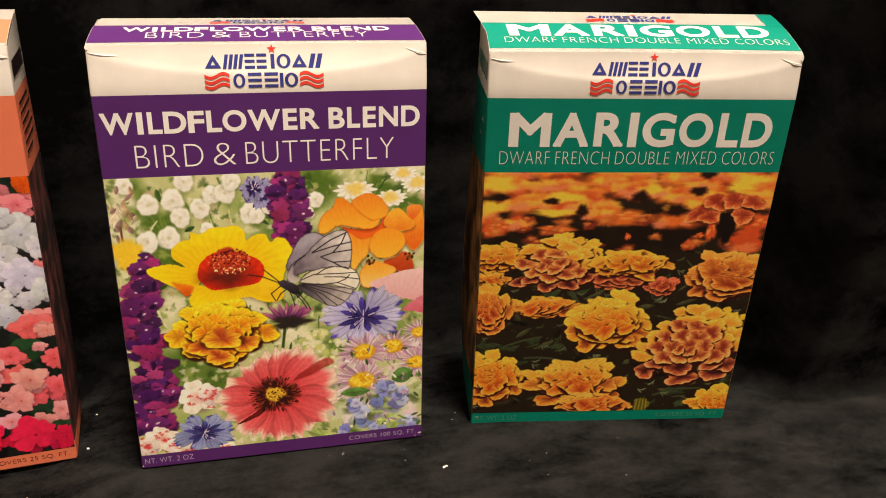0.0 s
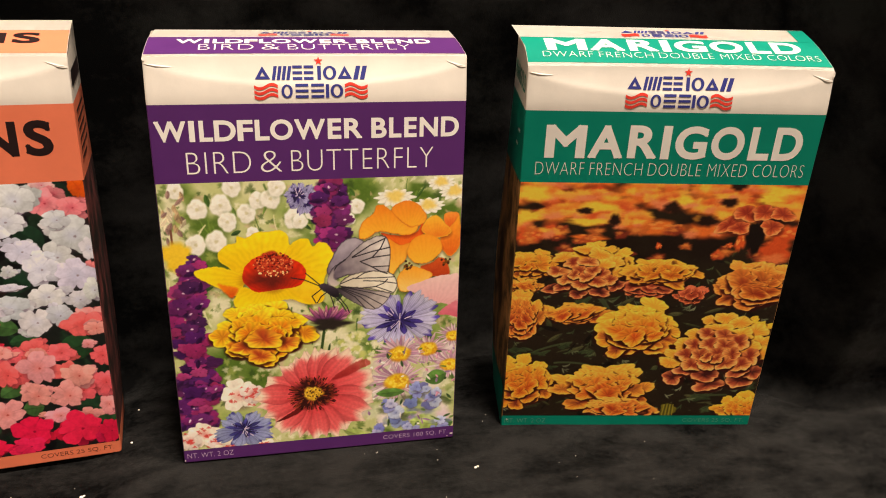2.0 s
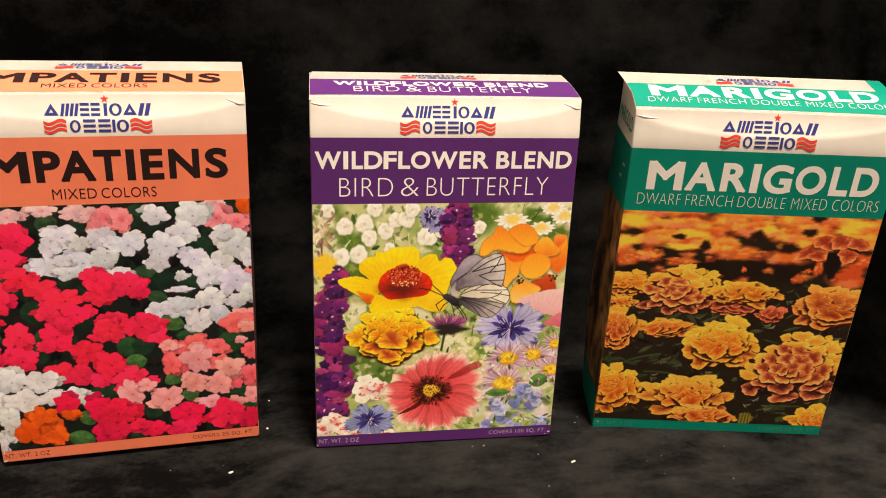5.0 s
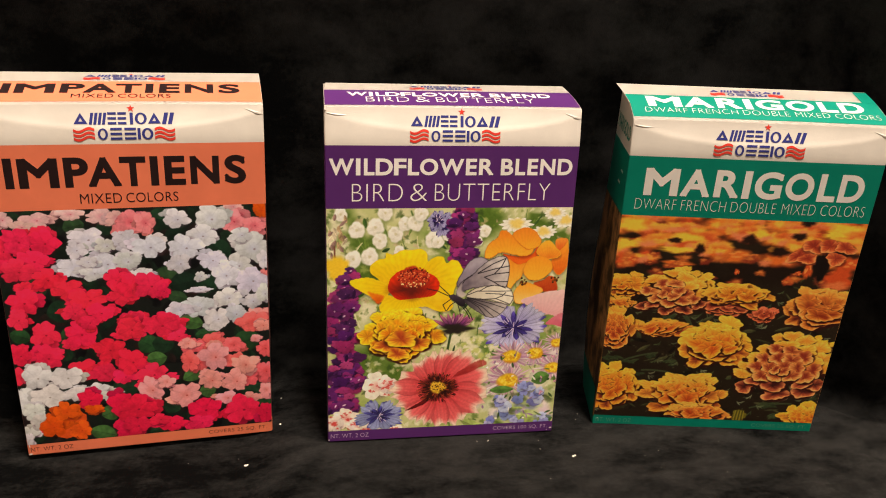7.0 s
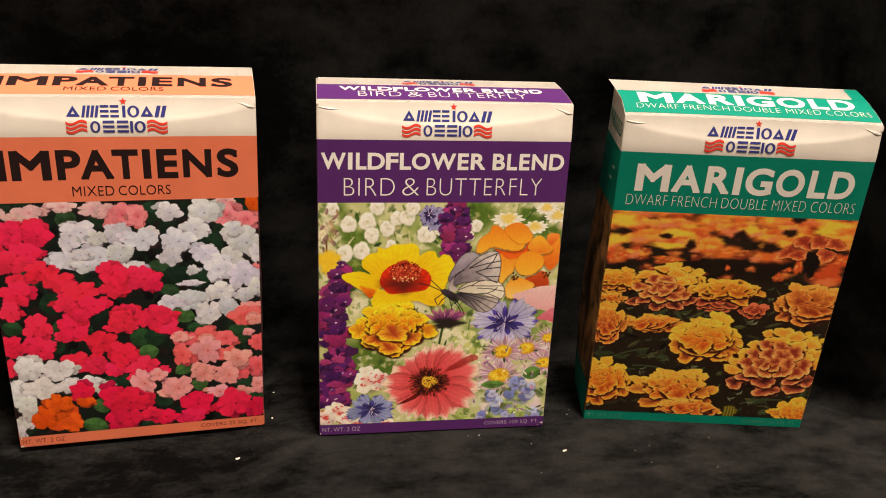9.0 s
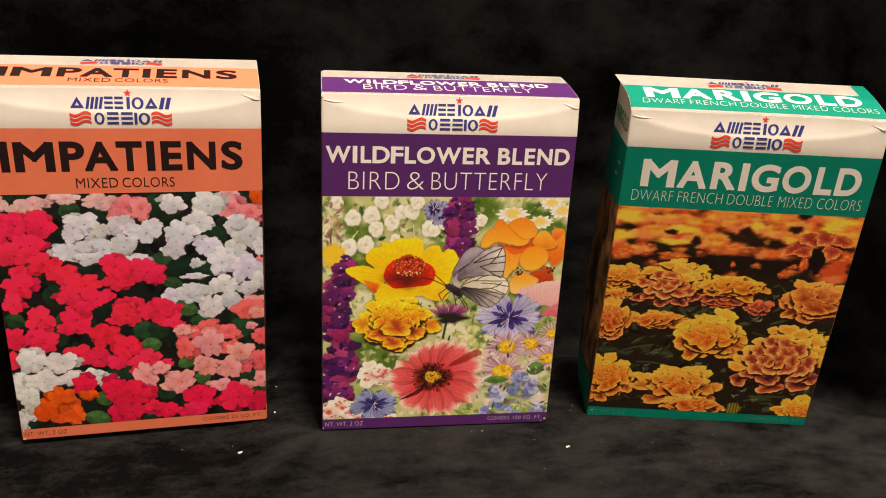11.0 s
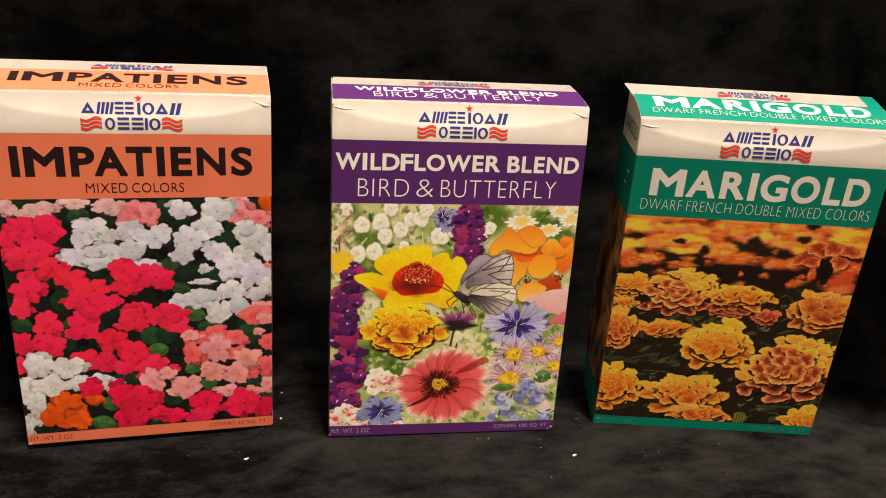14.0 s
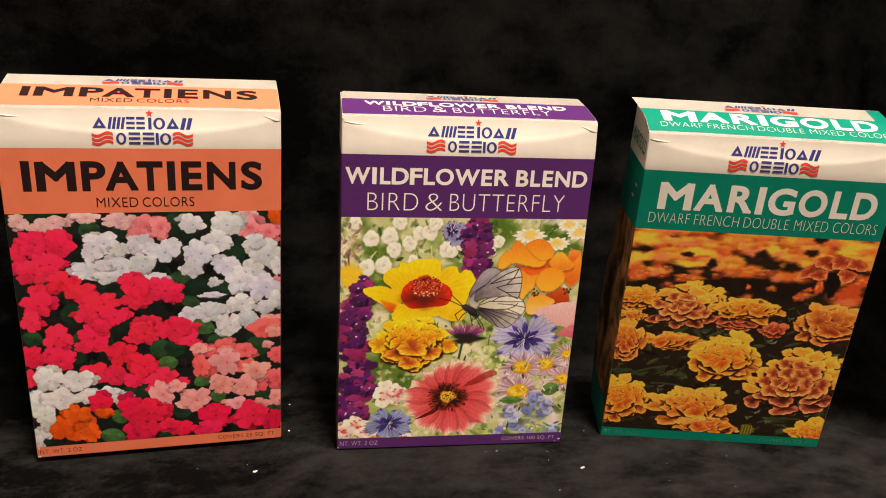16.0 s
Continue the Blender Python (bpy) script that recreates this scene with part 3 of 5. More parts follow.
    # pink petals at the right edge
    s.patch(((93.3, 74.4), (98.9, 76.9), (105.7, 78.8), (111.4, 79.4), (115.3, 78.6), (115.5, 64.4), (108.5, 66.7), (103.4, 66.2), (98.9, 70.5)), (226, 160, 160), (240, 196, 188), veins=0.012)
    s.patch(((106.7, 61.8), (111.5, 66.0), (115.4, 67.1), (115.5, 60.0), (111.5, 60.9)), (206, 96, 112), (220, 130, 140))
    # yellow coreopsis with a red ring
    sun, ochre = (252, 222, 30), (238, 184, 20)
    def ray(points, axis):
        s.patch(points, ochre, sun, axis=axis, veins=0.018, shadow=0.3, rim=(246, 206, 34), rim_wide=0.4)

    ray(((20.3, 90.3), (20.1, 93.9), (23.5, 96.8), (26.8, 97.5), (27.4, 100.1), (30.5, 99.2), (34.7, 101.4), (39.3, 101.5), (43.3, 101.9), (46.2, 100.0), (47.0, 95.9), (48.2, 92.0), (39.3, 88.5), (28.7, 83.5), (23.1, 87.8)), ((35.9, 84.1), (36.2, 101.1)))
    ray(((47.1, 95.2), (50.2, 97.7), (54.3, 97.7), (55.8, 94.6), (58.3, 96.3), (61.4, 95.4), (64.0, 91.3), (64.9, 88.9), (63.1, 85.6), (60.8, 82.7), (59.5, 77.6), (57.6, 74.9), (53.2, 78.1), (49.1, 80.3), (45.6, 90.3)), ((43.1, 84.7), (63.3, 91.4)))
    ray(((10.7, 86.5), (14.1, 87.6), (19.1, 88.1), (24.9, 86.1), (29.5, 83.2), (28.8, 79.6), (25.6, 75.2), (20.2, 78.4), (14.5, 81.9), (11.2, 84.2)), ((29.7, 82.3), (11.4, 85.6)))
    ray(((25.6, 75.2), (28.3, 78.9), (34.3, 76.8), (42.6, 77.1), (46.9, 78.6), (53.2, 79.3), (59.3, 74.8), (58.9, 70.5), (52.7, 70.0), (46.5, 72.5), (42.2, 71.7), (37.8, 68.5), (27.4, 68.4), (24.3, 72.5)), ((38.6, 79.3), (36.7, 68.1)))
    s.patch(((19.0, 80.8), (22.4, 79.9), (26.5, 78.6), (25.4, 75.9), (23.9, 74.4), (21.3, 77.2)), (214, 84, 22), (238, 140, 26), soft=0.9)
    s.patch(((46.9, 78.6), (53.3, 79.8), (59.0, 75.7), (57.9, 71.0), (52.3, 71.0)), (238, 184, 24), (250, 206, 40), soft=2.5)
    s.patch(((28.4, 82.4), (29.4, 86.9), (31.7, 89.5), (34.7, 91.5), (38.5, 91.7), (45.6, 90.3), (49.6, 88.7), (52.0, 86.4), (53.0, 82.8), (51.5, 79.4), (48.9, 77.8), (42.6, 77.1), (37.4, 76.6), (33.5, 76.4), (30.4, 78.8)), (206, 44, 16), (226, 62, 24), veins=0.05)
    (x, z), (cx, cz) = ((39.2, 81.6), (40.5, 87.7))
    s.blob((88, 32, 26), x, z, 8.0, 3.8, soft=1.2, rag=0.12, alpha=0.85)
    s.blob((172, 56, 34), cx, cz, 7.2, 5.0, soft=0.2)
    for i in range(260):
        a, d = rnd.uniform(0, 6.3), rnd.uniform(0, 1) ** 0.5 * 1.06
        low = math.sin(a) * d
        tone = (250, 216, 150) if low < -0.5 and i % 4 == 0 else ((214, 92, 52), (110, 26, 18), (186, 58, 34), (232, 132, 84))[i % 4] if low < 0.55 else ((84, 20, 16), (196, 70, 40))[i % 2]
        s.blob(tone, cx + 7.2 * d * math.cos(a), cz + 5.0 * d * math.sin(a), 0.36, soft=0.5)
    # marigold
    for x, z, rx, rz in ((35.3, 58.8, 18.5, 14.5),):
        s.marigold(x, z, rx, rz, (232, 124, 22), (252, 212, 42), 0.15, (176, 72, 28), 22)
        for x, z, rx, rz in ((27.5, 52.0, 6.0, 3.0), (43.5, 52.8, 6.4, 3.2), (35.2, 55.4, 8.2, 3.9), (33.6, 47.6, 5.4, 3.4)):
            s.lobe(x, z, rx, rz, rnd.uniform(-12, 12), (170, 70, 34), (236, 146, 42), (252, 210, 52), 0.34)
    # clover-like head under the butterfly
    cx, cz = 60.8, 64.3
    s.stroke((60, 82, 40), cx - 1, cz - 4, cx - 3, cz - 18, 1.1)
    for i in range(44):
        t = rnd.uniform(-1, 1)
        s.petal((84, 36, 84), ((214, 130, 156), (168, 84, 140), (226, 164, 172))[i % 3], cx + 4 * t, cz - 2.5, 90 - 64 * t + rnd.uniform(-8, 8), rnd.uniform(4.5, 8.5), 1.9, 0.9)
    s.blob((48, 40, 34), cx + 1, cz - 4.0, 7, 2.6, soft=0.5, rag=0.15)
    # cornflowers
    s.cornflower(90.6, 60.2, 17.5, 13.2, (204, 200, 224), (86, 70, 156))
    # asters and small blue flowers at the lower right
    for i in range(50):
        s.blob(((244, 224, 220), (226, 196, 206), (208, 210, 170))[i % 3], rnd.uniform(74, 115), rnd.uniform(10, 47), rnd.uniform(1.5, 4), soft=1.0, alpha=0.75)
    for x, z, r in ((113.6, 51.2, 7.1), (102.7, 45.7, 9.4), (90.6, 44.3, 10.6), (112.5, 37.3, 9.0), (89.7, 30.8, 12.0)):
        s.aster(x, z, r)
    for x, z, r, rz in ((106.6, 31.6, 4.8, 4.6), (86.8, 25.7, 6.2, 2.7), (73.8, 5.2, 8.6, 3.2), (93.8, 14.8, 4.8, 2.8), (110.0, 7.0, 5.0, 3.8), (101.9, 9.0, 6.5, 5.7),):
        s.leaf(((92, 128, 62), (168, 186, 104))[int(x) % 2], x, z, r, rz * 0.8)
    for i in range(26):
        x, z = rnd.uniform(84, 113), rnd.uniform(8, 24)
        s.blob(((88, 96, 60), (196, 204, 150), (120, 124, 160))[i % 3], x, z, rnd.uniform(1, 3), rnd.uniform(0.8, 2), soft=0.9, alpha=0.7)
    for x, z, r, rz in ((97.1, 22.7, 4.9, 5.7), (103.5, 18.7, 5.0, 5.7), (89.8, 12.0, 5.2, 6.2), (108.8, 9.6, 4.9, 5.7), (85.1, 17.7, 4.8, 5.5), (95.4, 7.0, 4.1, 4.8), (82.6, 9.7, 4.0, 4.7), (100.3, 27.8, 4.0, 4.5), (106.7, 23.4, 3.6, 4.0),):
        for i in range(3):
            r2 = r * rnd.uniform(0.42, 0.7)
            s.bloom(((150, 156, 206), (126, 132, 188), (184, 188, 218))[i], x + rnd.normal() * r * 0.4, z + rnd.normal() * rz * 0.4, r2, r2 * 0.85, eye=(40, 40, 92), alt=(104, 108, 170))
    for i in range(70):  # small leaves, buds and bright flecks among them
        x, z = rnd.uniform(72, 115), rnd.uniform(8, 46)
        s.leaf(((64, 88, 48), (150, 118, 150), (246, 236, 214), (104, 128, 66), (214, 150, 170))[i % 5], x, z, rnd.uniform(0.7, 2.0), rnd.uniform(0.3, 0.6), rnd.uniform(0, 180))
    # dianthus at the lower left
    for x, z, r, rz in ((24.2, 30.6, 7.1, 6.9), (29.2, 30.8, 4.3, 4.3), (8.9, 13.1, 5.7, 5.3), (15.0, 8.7, 5.0, 3.6), (2.9, 10.4, 4.2, 4.5), (19.8, 6.2, 6.5, 3.0), (33.1, 5.2, 3.7, 2.8),):
        s.bloom((240, 222, 206), x, z, r, rz, eye=(180, 40, 50), alt=(214, 84, 84))
        for i in range(12):
            s.blob((210, 76, 70), x + rnd.normal() * r * 0.35, z + rnd.normal() * rz * 0.35, 0.7, 0.5, soft=0.6, rag=0.3, alpha=0.8)
    s.cornflower(24.9, 13.9, 12.8, 9.2, (164, 172, 208), (78, 74, 146))
    # red blanket flower
    cx, cz = 54.1, 28.2
    tips = ((33.7, 36.5), (42.1, 44.3), (48.8, 48.7), (58.1, 50.3), (66.5, 49.4), (72.7, 47.2), (81.0, 36.4), (81.2, 25.1), (78.6, 13.9), (67.0, 5.4), (56.5, 3.5), (44.9, 6.7), (38.0, 10.4), (30.7, 20.6), (28.8, 29.3))
    for behind in (True, False):
        for i, (x, z) in enumerate(tips):
            a, far = math.degrees(math.atan2(z - cz, x - cx)) + rnd.uniform(-2, 2) + 12 * behind, math.hypot(x - cx, z - cz) * (0.94 if behind else 1.0)
            tone = np.array((218, 90, 90) if behind else (250, 128, 124)) * rnd.uniform(0.95, 1.04)
            s.petal((150, 36, 42) if behind else (206, 54, 60), tone, cx, cz, a, far, far * 0.40 * rnd.uniform(0.9, 1.15), tip=(253, 216, 188), blunt=1.8, vein=0.03, notch=0.13, shade=0.20, start=0.72)
            for k in (-0.4, 0.0, 0.4):
                b = math.radians(a + 10 * k)
                s.stroke(tone * 0.84, cx + 0.4 * far * math.cos(b), cz + 0.4 * far * math.sin(b), cx + 0.82 * far * math.cos(b), cz + 0.82 * far * math.sin(b), 0.35, 0.35)
    s.patch(((61.8, 34.4), (67.6, 39.0), (72.5, 42.1), (76.6, 42.9), (78.4, 40.4), (74.4, 38.7), (68.6, 35.7)), (140, 34, 34), (178, 70, 62), soft=0.6, alpha=0.8)
    s.patch(((43.0, 19.0), (46.5, 21.3), (50.0, 24.1), (50.8, 22.4), (46.4, 18.6), (38.3, 15.9)), (92, 24, 22), (124, 36, 34))
    s.blob((64, 24, 20), cx, cz, 8.2, 6.6, soft=0.4, rag=0.12)
    for i in range(260):
        a, d = rnd.uniform(0, 6.3), rnd.uniform(0.45, 1.2)
        s.stroke(((118, 44, 28), (36, 14, 12), (150, 74, 40), (58, 20, 18))[i % 4], cx + 8 * d * math.cos(a), cz + 6.6 * d * math.sin(a), cx + 8 * (d + 0.16) * math.cos(a), cz + 6.6 * (d + 0.16) * math.sin(a), 0.4)
    s.blob((214, 164, 48), cx, cz + 0.3, 3.9, 3.2, soft=0.3)
    for i in range(46):
        a, d = rnd.uniform(0, 6.3), rnd.uniform(0, 1) ** 0.5
        s.blob(((242, 196, 74), (70, 40, 18))[i % 2], cx + 3.8 * d * math.cos(a), cz + 0.3 + 3.1 * d * math.sin(a), 0.34, soft=0.6)
    butterfly(s)
    return s


def butterfly(s):
    """Grey upper wings, a cream lower wing with dark veins, dark body, legs and feelers."""
    ink = (44, 38, 44)
    s.patch(((60.9, 84.1), (63.2, 89.1), (65.5, 93.5), (67.8, 96.1), (71.0, 97.5), (74.1, 96.9), (76.6, 94.6), (74.6, 92.2), (70.7, 89.5), (66.3, 86.1), (62.9, 81.6)), (128, 116, 128), (176, 166, 174), rim=(70, 62, 74), rim_wide=0.35, shadow=0.2)
    s.patch(((64.8, 76.0), (72.3, 75.9), (81.0, 74.0), (86.8, 72.5), (84.4, 68.3), (80.8, 65.9), (76.8, 66.2), (72.1, 69.1), (67.8, 72.1)), (62, 54, 62), (190, 178, 170), axis=((64.8, 76.0), (82.0, 67.3)), rim=(64, 56, 60), rim_wide=0.3)
    s.patch(((61.3, 79.4), (62.8, 84.4), (68.5, 88.7), (74.0, 94.1), (79.5, 97.2), (82.7, 97.7), (85.0, 96.8), (86.3, 93.3), (86.6, 88.6), (86.1, 83.9), (84.4, 79.0), (81.2, 80.0), (76.9, 81.5), (69.3, 81.4), (63.8, 79.2), (61.8, 77.0)), (96, 84, 96), (226, 216, 204), axis=((62.8, 79.7), (86.3, 93.3)), rim=(58, 52, 58), rim_wide=0.35)
    s.patch(((66.2, 78.5), (69.3, 81.1), (74.7, 82.6), (81.3, 82.8), (86.7, 81.5), (88.9, 78.9), (89.5, 75.7), (87.6, 72.4), (83.2, 73.5), (76.7, 75.3), (69.1, 76.1), (66.3, 76.8)), (214, 202, 178), (240, 230, 206), axis=((67.0, 77.5), (88.8, 77.7)), rim=(62, 54, 54), rim_wide=0.35)
    for line in (((71.3, 89.2), (78.3, 93.8), (84.6, 96.6)), ((71.3, 89.0), (79.3, 91.2), (86.3, 92.6)), ((74.4, 87.1), (79.2, 88.6), (86.4, 89.3)), ((74.9, 86.8), (79.1, 84.6), (86.1, 84.6)),
                 ((63.1, 82.5), (65.2, 85.9), (68.5, 88.2)), ((79.2, 88.6), (82.6, 92.4), (84.2, 96.0)), ((79.1, 84.6), (82.3, 82.5), (85.2, 81.3))):
        for (x0, z0), (x1, z1) in zip(line, line[1:]):
            s.stroke(ink, x0, z0, x1, z1, 0.5, 0.85)
    for line in (((66.6, 78.0), (71.6, 80.0), (81.2, 79.7), (88.2, 79.7)), ((72.5, 79.9), (75.8, 82.0), (79.1, 82.8)), ((75.7, 78.7), (82.2, 78.2), (89.3, 76.7)), ((66.5, 76.8), (74.5, 75.5), (80.6, 75.9), (87.2, 73.0)), ((80.6, 75.9), (83.7, 77.1), (85.5, 78.9)),
                 ((65.9, 76.1), (72.2, 71.8), (76.4, 66.5)), ((66.3, 76.1), (74.4, 71.6), (80.2, 66.2)), ((66.7, 76.3), (76.6, 71.9), (83.1, 67.7)), ((67.2, 76.5), (78.8, 73.2), (85.4, 70.7))):
        for (x0, z0), (x1, z1) in zip(line, line[1:]):
            s.stroke(ink, x0, z0, x1, z1, 0.42, 0.85)
    s.patch(((61.3, 79.4), (62.5, 83.0), (64.1, 84.3), (63.7, 80.6), (66.0, 78.5), (63.7, 76.8)), (206, 192, 180), (150, 138, 140), soft=0.8)
    s.patch(((57.8, 78.0), (60.0, 78.5), (62.7, 77.4), (65.4, 75.2), (65.7, 72.3), (63.1, 72.5), (60.4, 74.7), (58.4, 76.3)), (34, 28, 32), (78, 66, 78))
    for line in (((58.2, 78.0), (55.4, 80.8), (52.8, 83.3)), ((57.8, 77.7), (52.2, 80.5), (47.1, 81.7)), ((58.6, 76.0), (55.0, 73.2), (56.5, 70.2)), ((60.6, 74.4), (58.6, 72.9), (57.0, 70.2)), ((62.3, 73.1), (63.4, 69.6), (63.7, 67.6)), ((64.0, 72.5), (66.6, 69.3), (68.5, 65.7)), ((65.7, 72.3), (68.8, 67.7), (69.8, 65.1))):
        for (x0, z0), (x1, z1) in zip(line, line[1:]):
            s.stroke(ink, x0, z0, x1, z1, 0.45)


def marigold_print():
    s = Print(7.0, "colour photograph of orange and yellow marigolds", (44, 34, 22), 23)
    rnd = s.rng
    for i in range(240):  # dim foliage
        tone = ((62, 64, 40), (26, 20, 14), (80, 80, 52), (40, 30, 20))[i % 4]
        s.leaf(tone, rnd.uniform(0, 115), rnd.uniform(7, 100), rnd.uniform(1.5, 5), rnd.uniform(0.4, 1.2), rnd.uniform(-70, 70))
    for i in range(150):
        s.blob(((96, 100, 76), (70, 74, 50))[i % 2], rnd.uniform(0, 115), rnd.uniform(8, 92), rnd.uniform(0.3, 0.7), rnd.uniform(0.2, 0.5), soft=0.8, alpha=0.6)
    # blurred far flowers: rows of clumps, yellow above and coral below, with dark gaps between
    for x, z, r, rz in ((16.5, 98.9, 6.1, 4.6), (37.6, 107.2, 3.0, 4.1), (7.1, 93.4, 4.5, 2.5), (43.6, 93.8, 7.7, 5.1), (73.7, 103.1, 6.8, 5.0), (63.5, 94.7, 9.3, 5.1), (79.0, 94.6, 10.1, 6.9), (98.4, 98.9, 3.9, 7.6), (58.9, 88.7, 7.0, 3.4),):
        s.blob((36, 24, 16), x, z, r, rz, soft=0.7, rag=0.10)
    for k in range(8):
        for i in range(11):
            x, z = 11.5 * i + rnd.uniform(-4, 9), 122 - 3.9 * k + rnd.uniform(-1.8, 1.8)
            if rnd.uniform() < 0.04 + 0.03 * k * max(0, k - 2):
                continue
            r = rnd.uniform(5.0, 9.5)
            s.blob((70, 30, 20), x, z - 2.6, r * 0.8, 1.6, soft=0.9, rag=0.1, alpha=0.6)
            s.blob(((228, 112, 48), (214, 92, 46), (236, 132, 54))[(i + k) % 3], x, z, r, 3.2, rnd.uniform(-10, 10), soft=0.8, rag=0.13)
            for j in range(6):
                s.blob(((246, 186, 72), (242, 154, 72), (236, 136, 92))[j % 3], x + rnd.uniform(-0.8, 0.8) * r, z + (0.9, 0.2, -1.0)[j % 3] + rnd.normal() * 0.4, rnd.uniform(1.6, 4.2), rnd.uniform(0.9, 1.9), soft=0.9, rag=0.14, alpha=0.85)
    for x, z, r, rz in ((5.7, 116.7, 6.5, 3.2), (4.0, 107.1, 5.2, 2.4), (28.8, 104.7, 8.2, 1.6), (31.9, 111.2, 6.7, 2.1), (66.7, 114.6, 3.0, 2.0), (101.3, 115.5, 5.3, 2.0), (105.2, 118.7, 6.8, 2.1),):
        s.blob((248, 198, 70), x, z, r, rz, soft=0.7, rag=0.12)
    for x, z, r, rz in ((26.9, 109.6, 3.0, 1.3), (7.1, 111.2, 2.5, 1.3), (39.3, 105.5, 2.2, 2.5), (61.9, 111.3, 3.3, 2.4), (87.4, 121.0, 3.3, 1.8), (84.9, 113.8, 3.3, 1.8), (77.2, 105.6, 4.6, 2.5), (90.9, 105.6, 2.4, 4.1),):
        s.blob((44, 26, 18), x, z, r, rz, soft=0.7, rag=0.10)
    for x, z, r, rz in ((29.5, 97.2, 6.8, 2.0), (4.5, 98.1, 5.2, 3.8), (59.4, 102.2, 8.4, 3.3), (84.3, 90.3, 2.6, 2.1), (92.6, 96.3, 2.1, 4.2), (58.9, 94.2, 1.2, 1.5), (88.3, 94.6, 1.7, 1.2), (112.0, 100.6, 5.5, 3.4),):
        s.blob(((216, 92, 44), (226, 116, 48))[int(x) % 2], x, z, r, rz, soft=0.6, rag=0.12)
        for i in range(8):
            s.blob((240, 152, 80), x + rnd.normal() * r * 0.4, z + rnd.normal() * rz * 0.4, r * 0.2, rz * 0.16, soft=0.8, alpha=0.8)
    for i in range(30):  # dim small heads between the rows
        x, z, r = rnd.uniform(0, 115), rnd.uniform(88, 103), rnd.uniform(1.4, 3.6)
        s.blob(((168, 74, 40), (204, 108, 52), (132, 54, 34))[i % 3], x, z, r, r * 0.6, soft=0.8, rag=0.15, alpha=0.85)
        s.blob((228, 144, 72), x + rnd.normal() * 0.5, z + 0.5, r * 0.5, r * 0.25, soft=0.9, alpha=0.7)
    # stems and feathery leaves
    for a, b, c, d in ((34.9, 72.8, 42.2, 63.7), (36.9, 69.2, 40.5, 64.6), (80.7, 15.3, 101.7, 18.7), (8.7, 40.2, 27.7, 46.8), (21.2, 36.1, 38.7, 34.4)):
        s.stroke((70, 78, 52), a, b, c, d, 1.0, 0.9, 0.05)
    for x, z, r, rz in ((4.5, 42.2, 4.9, 2.4), (34.7, 41.9, 4.1, 2.9), (24.6, 44.9, 4.1, 1.4), (18.1, 34.2, 5.0, 1.4), (13.5, 41.1, 5.7, 1.6), (89.0, 17.3, 9.5, 1.5), (111.3, 22.7, 5.2, 1.4), (94.5, 10.3, 5.2, 1.3), (30.7, 67.4, 7.1, 1.8),):
        for i in range(6):
            s.leaf((62, 72, 46), x + rnd.normal() * r * 0.3, z + rnd.normal() * rz * 0.5, r * 0.5, 0.7, rnd.uniform(-30, 50))
    for i in range(170):  # feathery leaflets
        x, z, a = rnd.uniform(0, 115), rnd.uniform(8, 88), rnd.uniform(-40, 60)
        for j in range(3):
            s.leaf(((96, 104, 76), (72, 82, 54), (118, 122, 96))[i % 3], x + 0.9 * j, z + 0.4 * j, rnd.uniform(0.9, 1.9), rnd.uniform(0.2, 0.4), a + 35 * (j - 1))
    # the flowers, from the far ones to the near ones
    far_ink = ((214, 104, 58), (246, 164, 100))
    s.blob((206, 84, 40), 108.5, 93.0, 6.5, 6.0, soft=0.5, rag=0.15)
    s.blob((226, 120, 70), 108.0, 88.5, 6.0, 2.2, soft=0.7, rag=0.15)
    s.blob((28, 18, 14), 98.8, 98.9, 3.6, 7.5, soft=0.3)
    for x, z, r, turn in ((86.5, 104.2, 5.2, 24), (93.0, 109.0, 5.6, 0), (100.5, 109.5, 5.6, 10), (108.0, 108.6, 5.0, -12), (91.2, 102.6, 4.4, 16), (104.4, 103.0, 5.0, -14)):
        s.lobe(x, z, r, r * 0.62, turn, (146, 54, 36), far_ink[0], far_ink[1], 0.24, 0.5)
    def head(x, z, r, rz, deep, gold, red, cells):
        warm = 1.12 if z < 62 else 1.0
        s.marigold(x, z, r, rz, np.array(deep) * warm, np.minimum(np.array(gold) * (1.07, 0.985, 1.1) + (0, 2, 14), 252), red, np.array((124, 52, 36)) * warm, cells)

    def petals(kind, places):
        heart, face, lip, wide, hang = (((228, 144, 54), (246, 184, 70), (252, 198, 86), 0.26, -1.0), ((138, 54, 36), (240, 150, 76), (252, 190, 112), 0.30, 1.0), ((70, 28, 26), (190, 94, 60), (250, 180, 110), 0.22, 1.0))[kind]
        for x, z, rx, rz in places:
            s.lobe(x, z, rx, rz, rnd.uniform(-10, 10), heart, face, lip, wide, 0.95, hang)

    head(6.8, 84.9, 11.0, 7.0, (222, 118, 34), (240, 184, 50), 0.2, 10)
    head(4.3, 74.8, 7.6, 3.6, (212, 110, 36), (238, 178, 54), 0.2, 6)
    head(76.5, 71.3, 6.6, 4.4, (186, 76, 42), (222, 124, 66), 0.7, 6)
    head(57.0, 74.6, 12.5, 4.8, (168, 62, 42), (230, 146, 72), 0.8, 5)
    head(36.0, 86.6, 13.6, 8.0, (226, 142, 36), (244, 188, 52), 0.1, 12)
    petals(0, ((29.4, 92.1, 4.5, 2.3), (35.2, 90.0, 4.6, 2.8), (41.4, 85.9, 4.6, 3.1), (43.2, 81.7, 3.2, 2.6), (20.6, 88.6, 5.0, 2.3), (36.9, 84.9, 4.6, 3.1)))
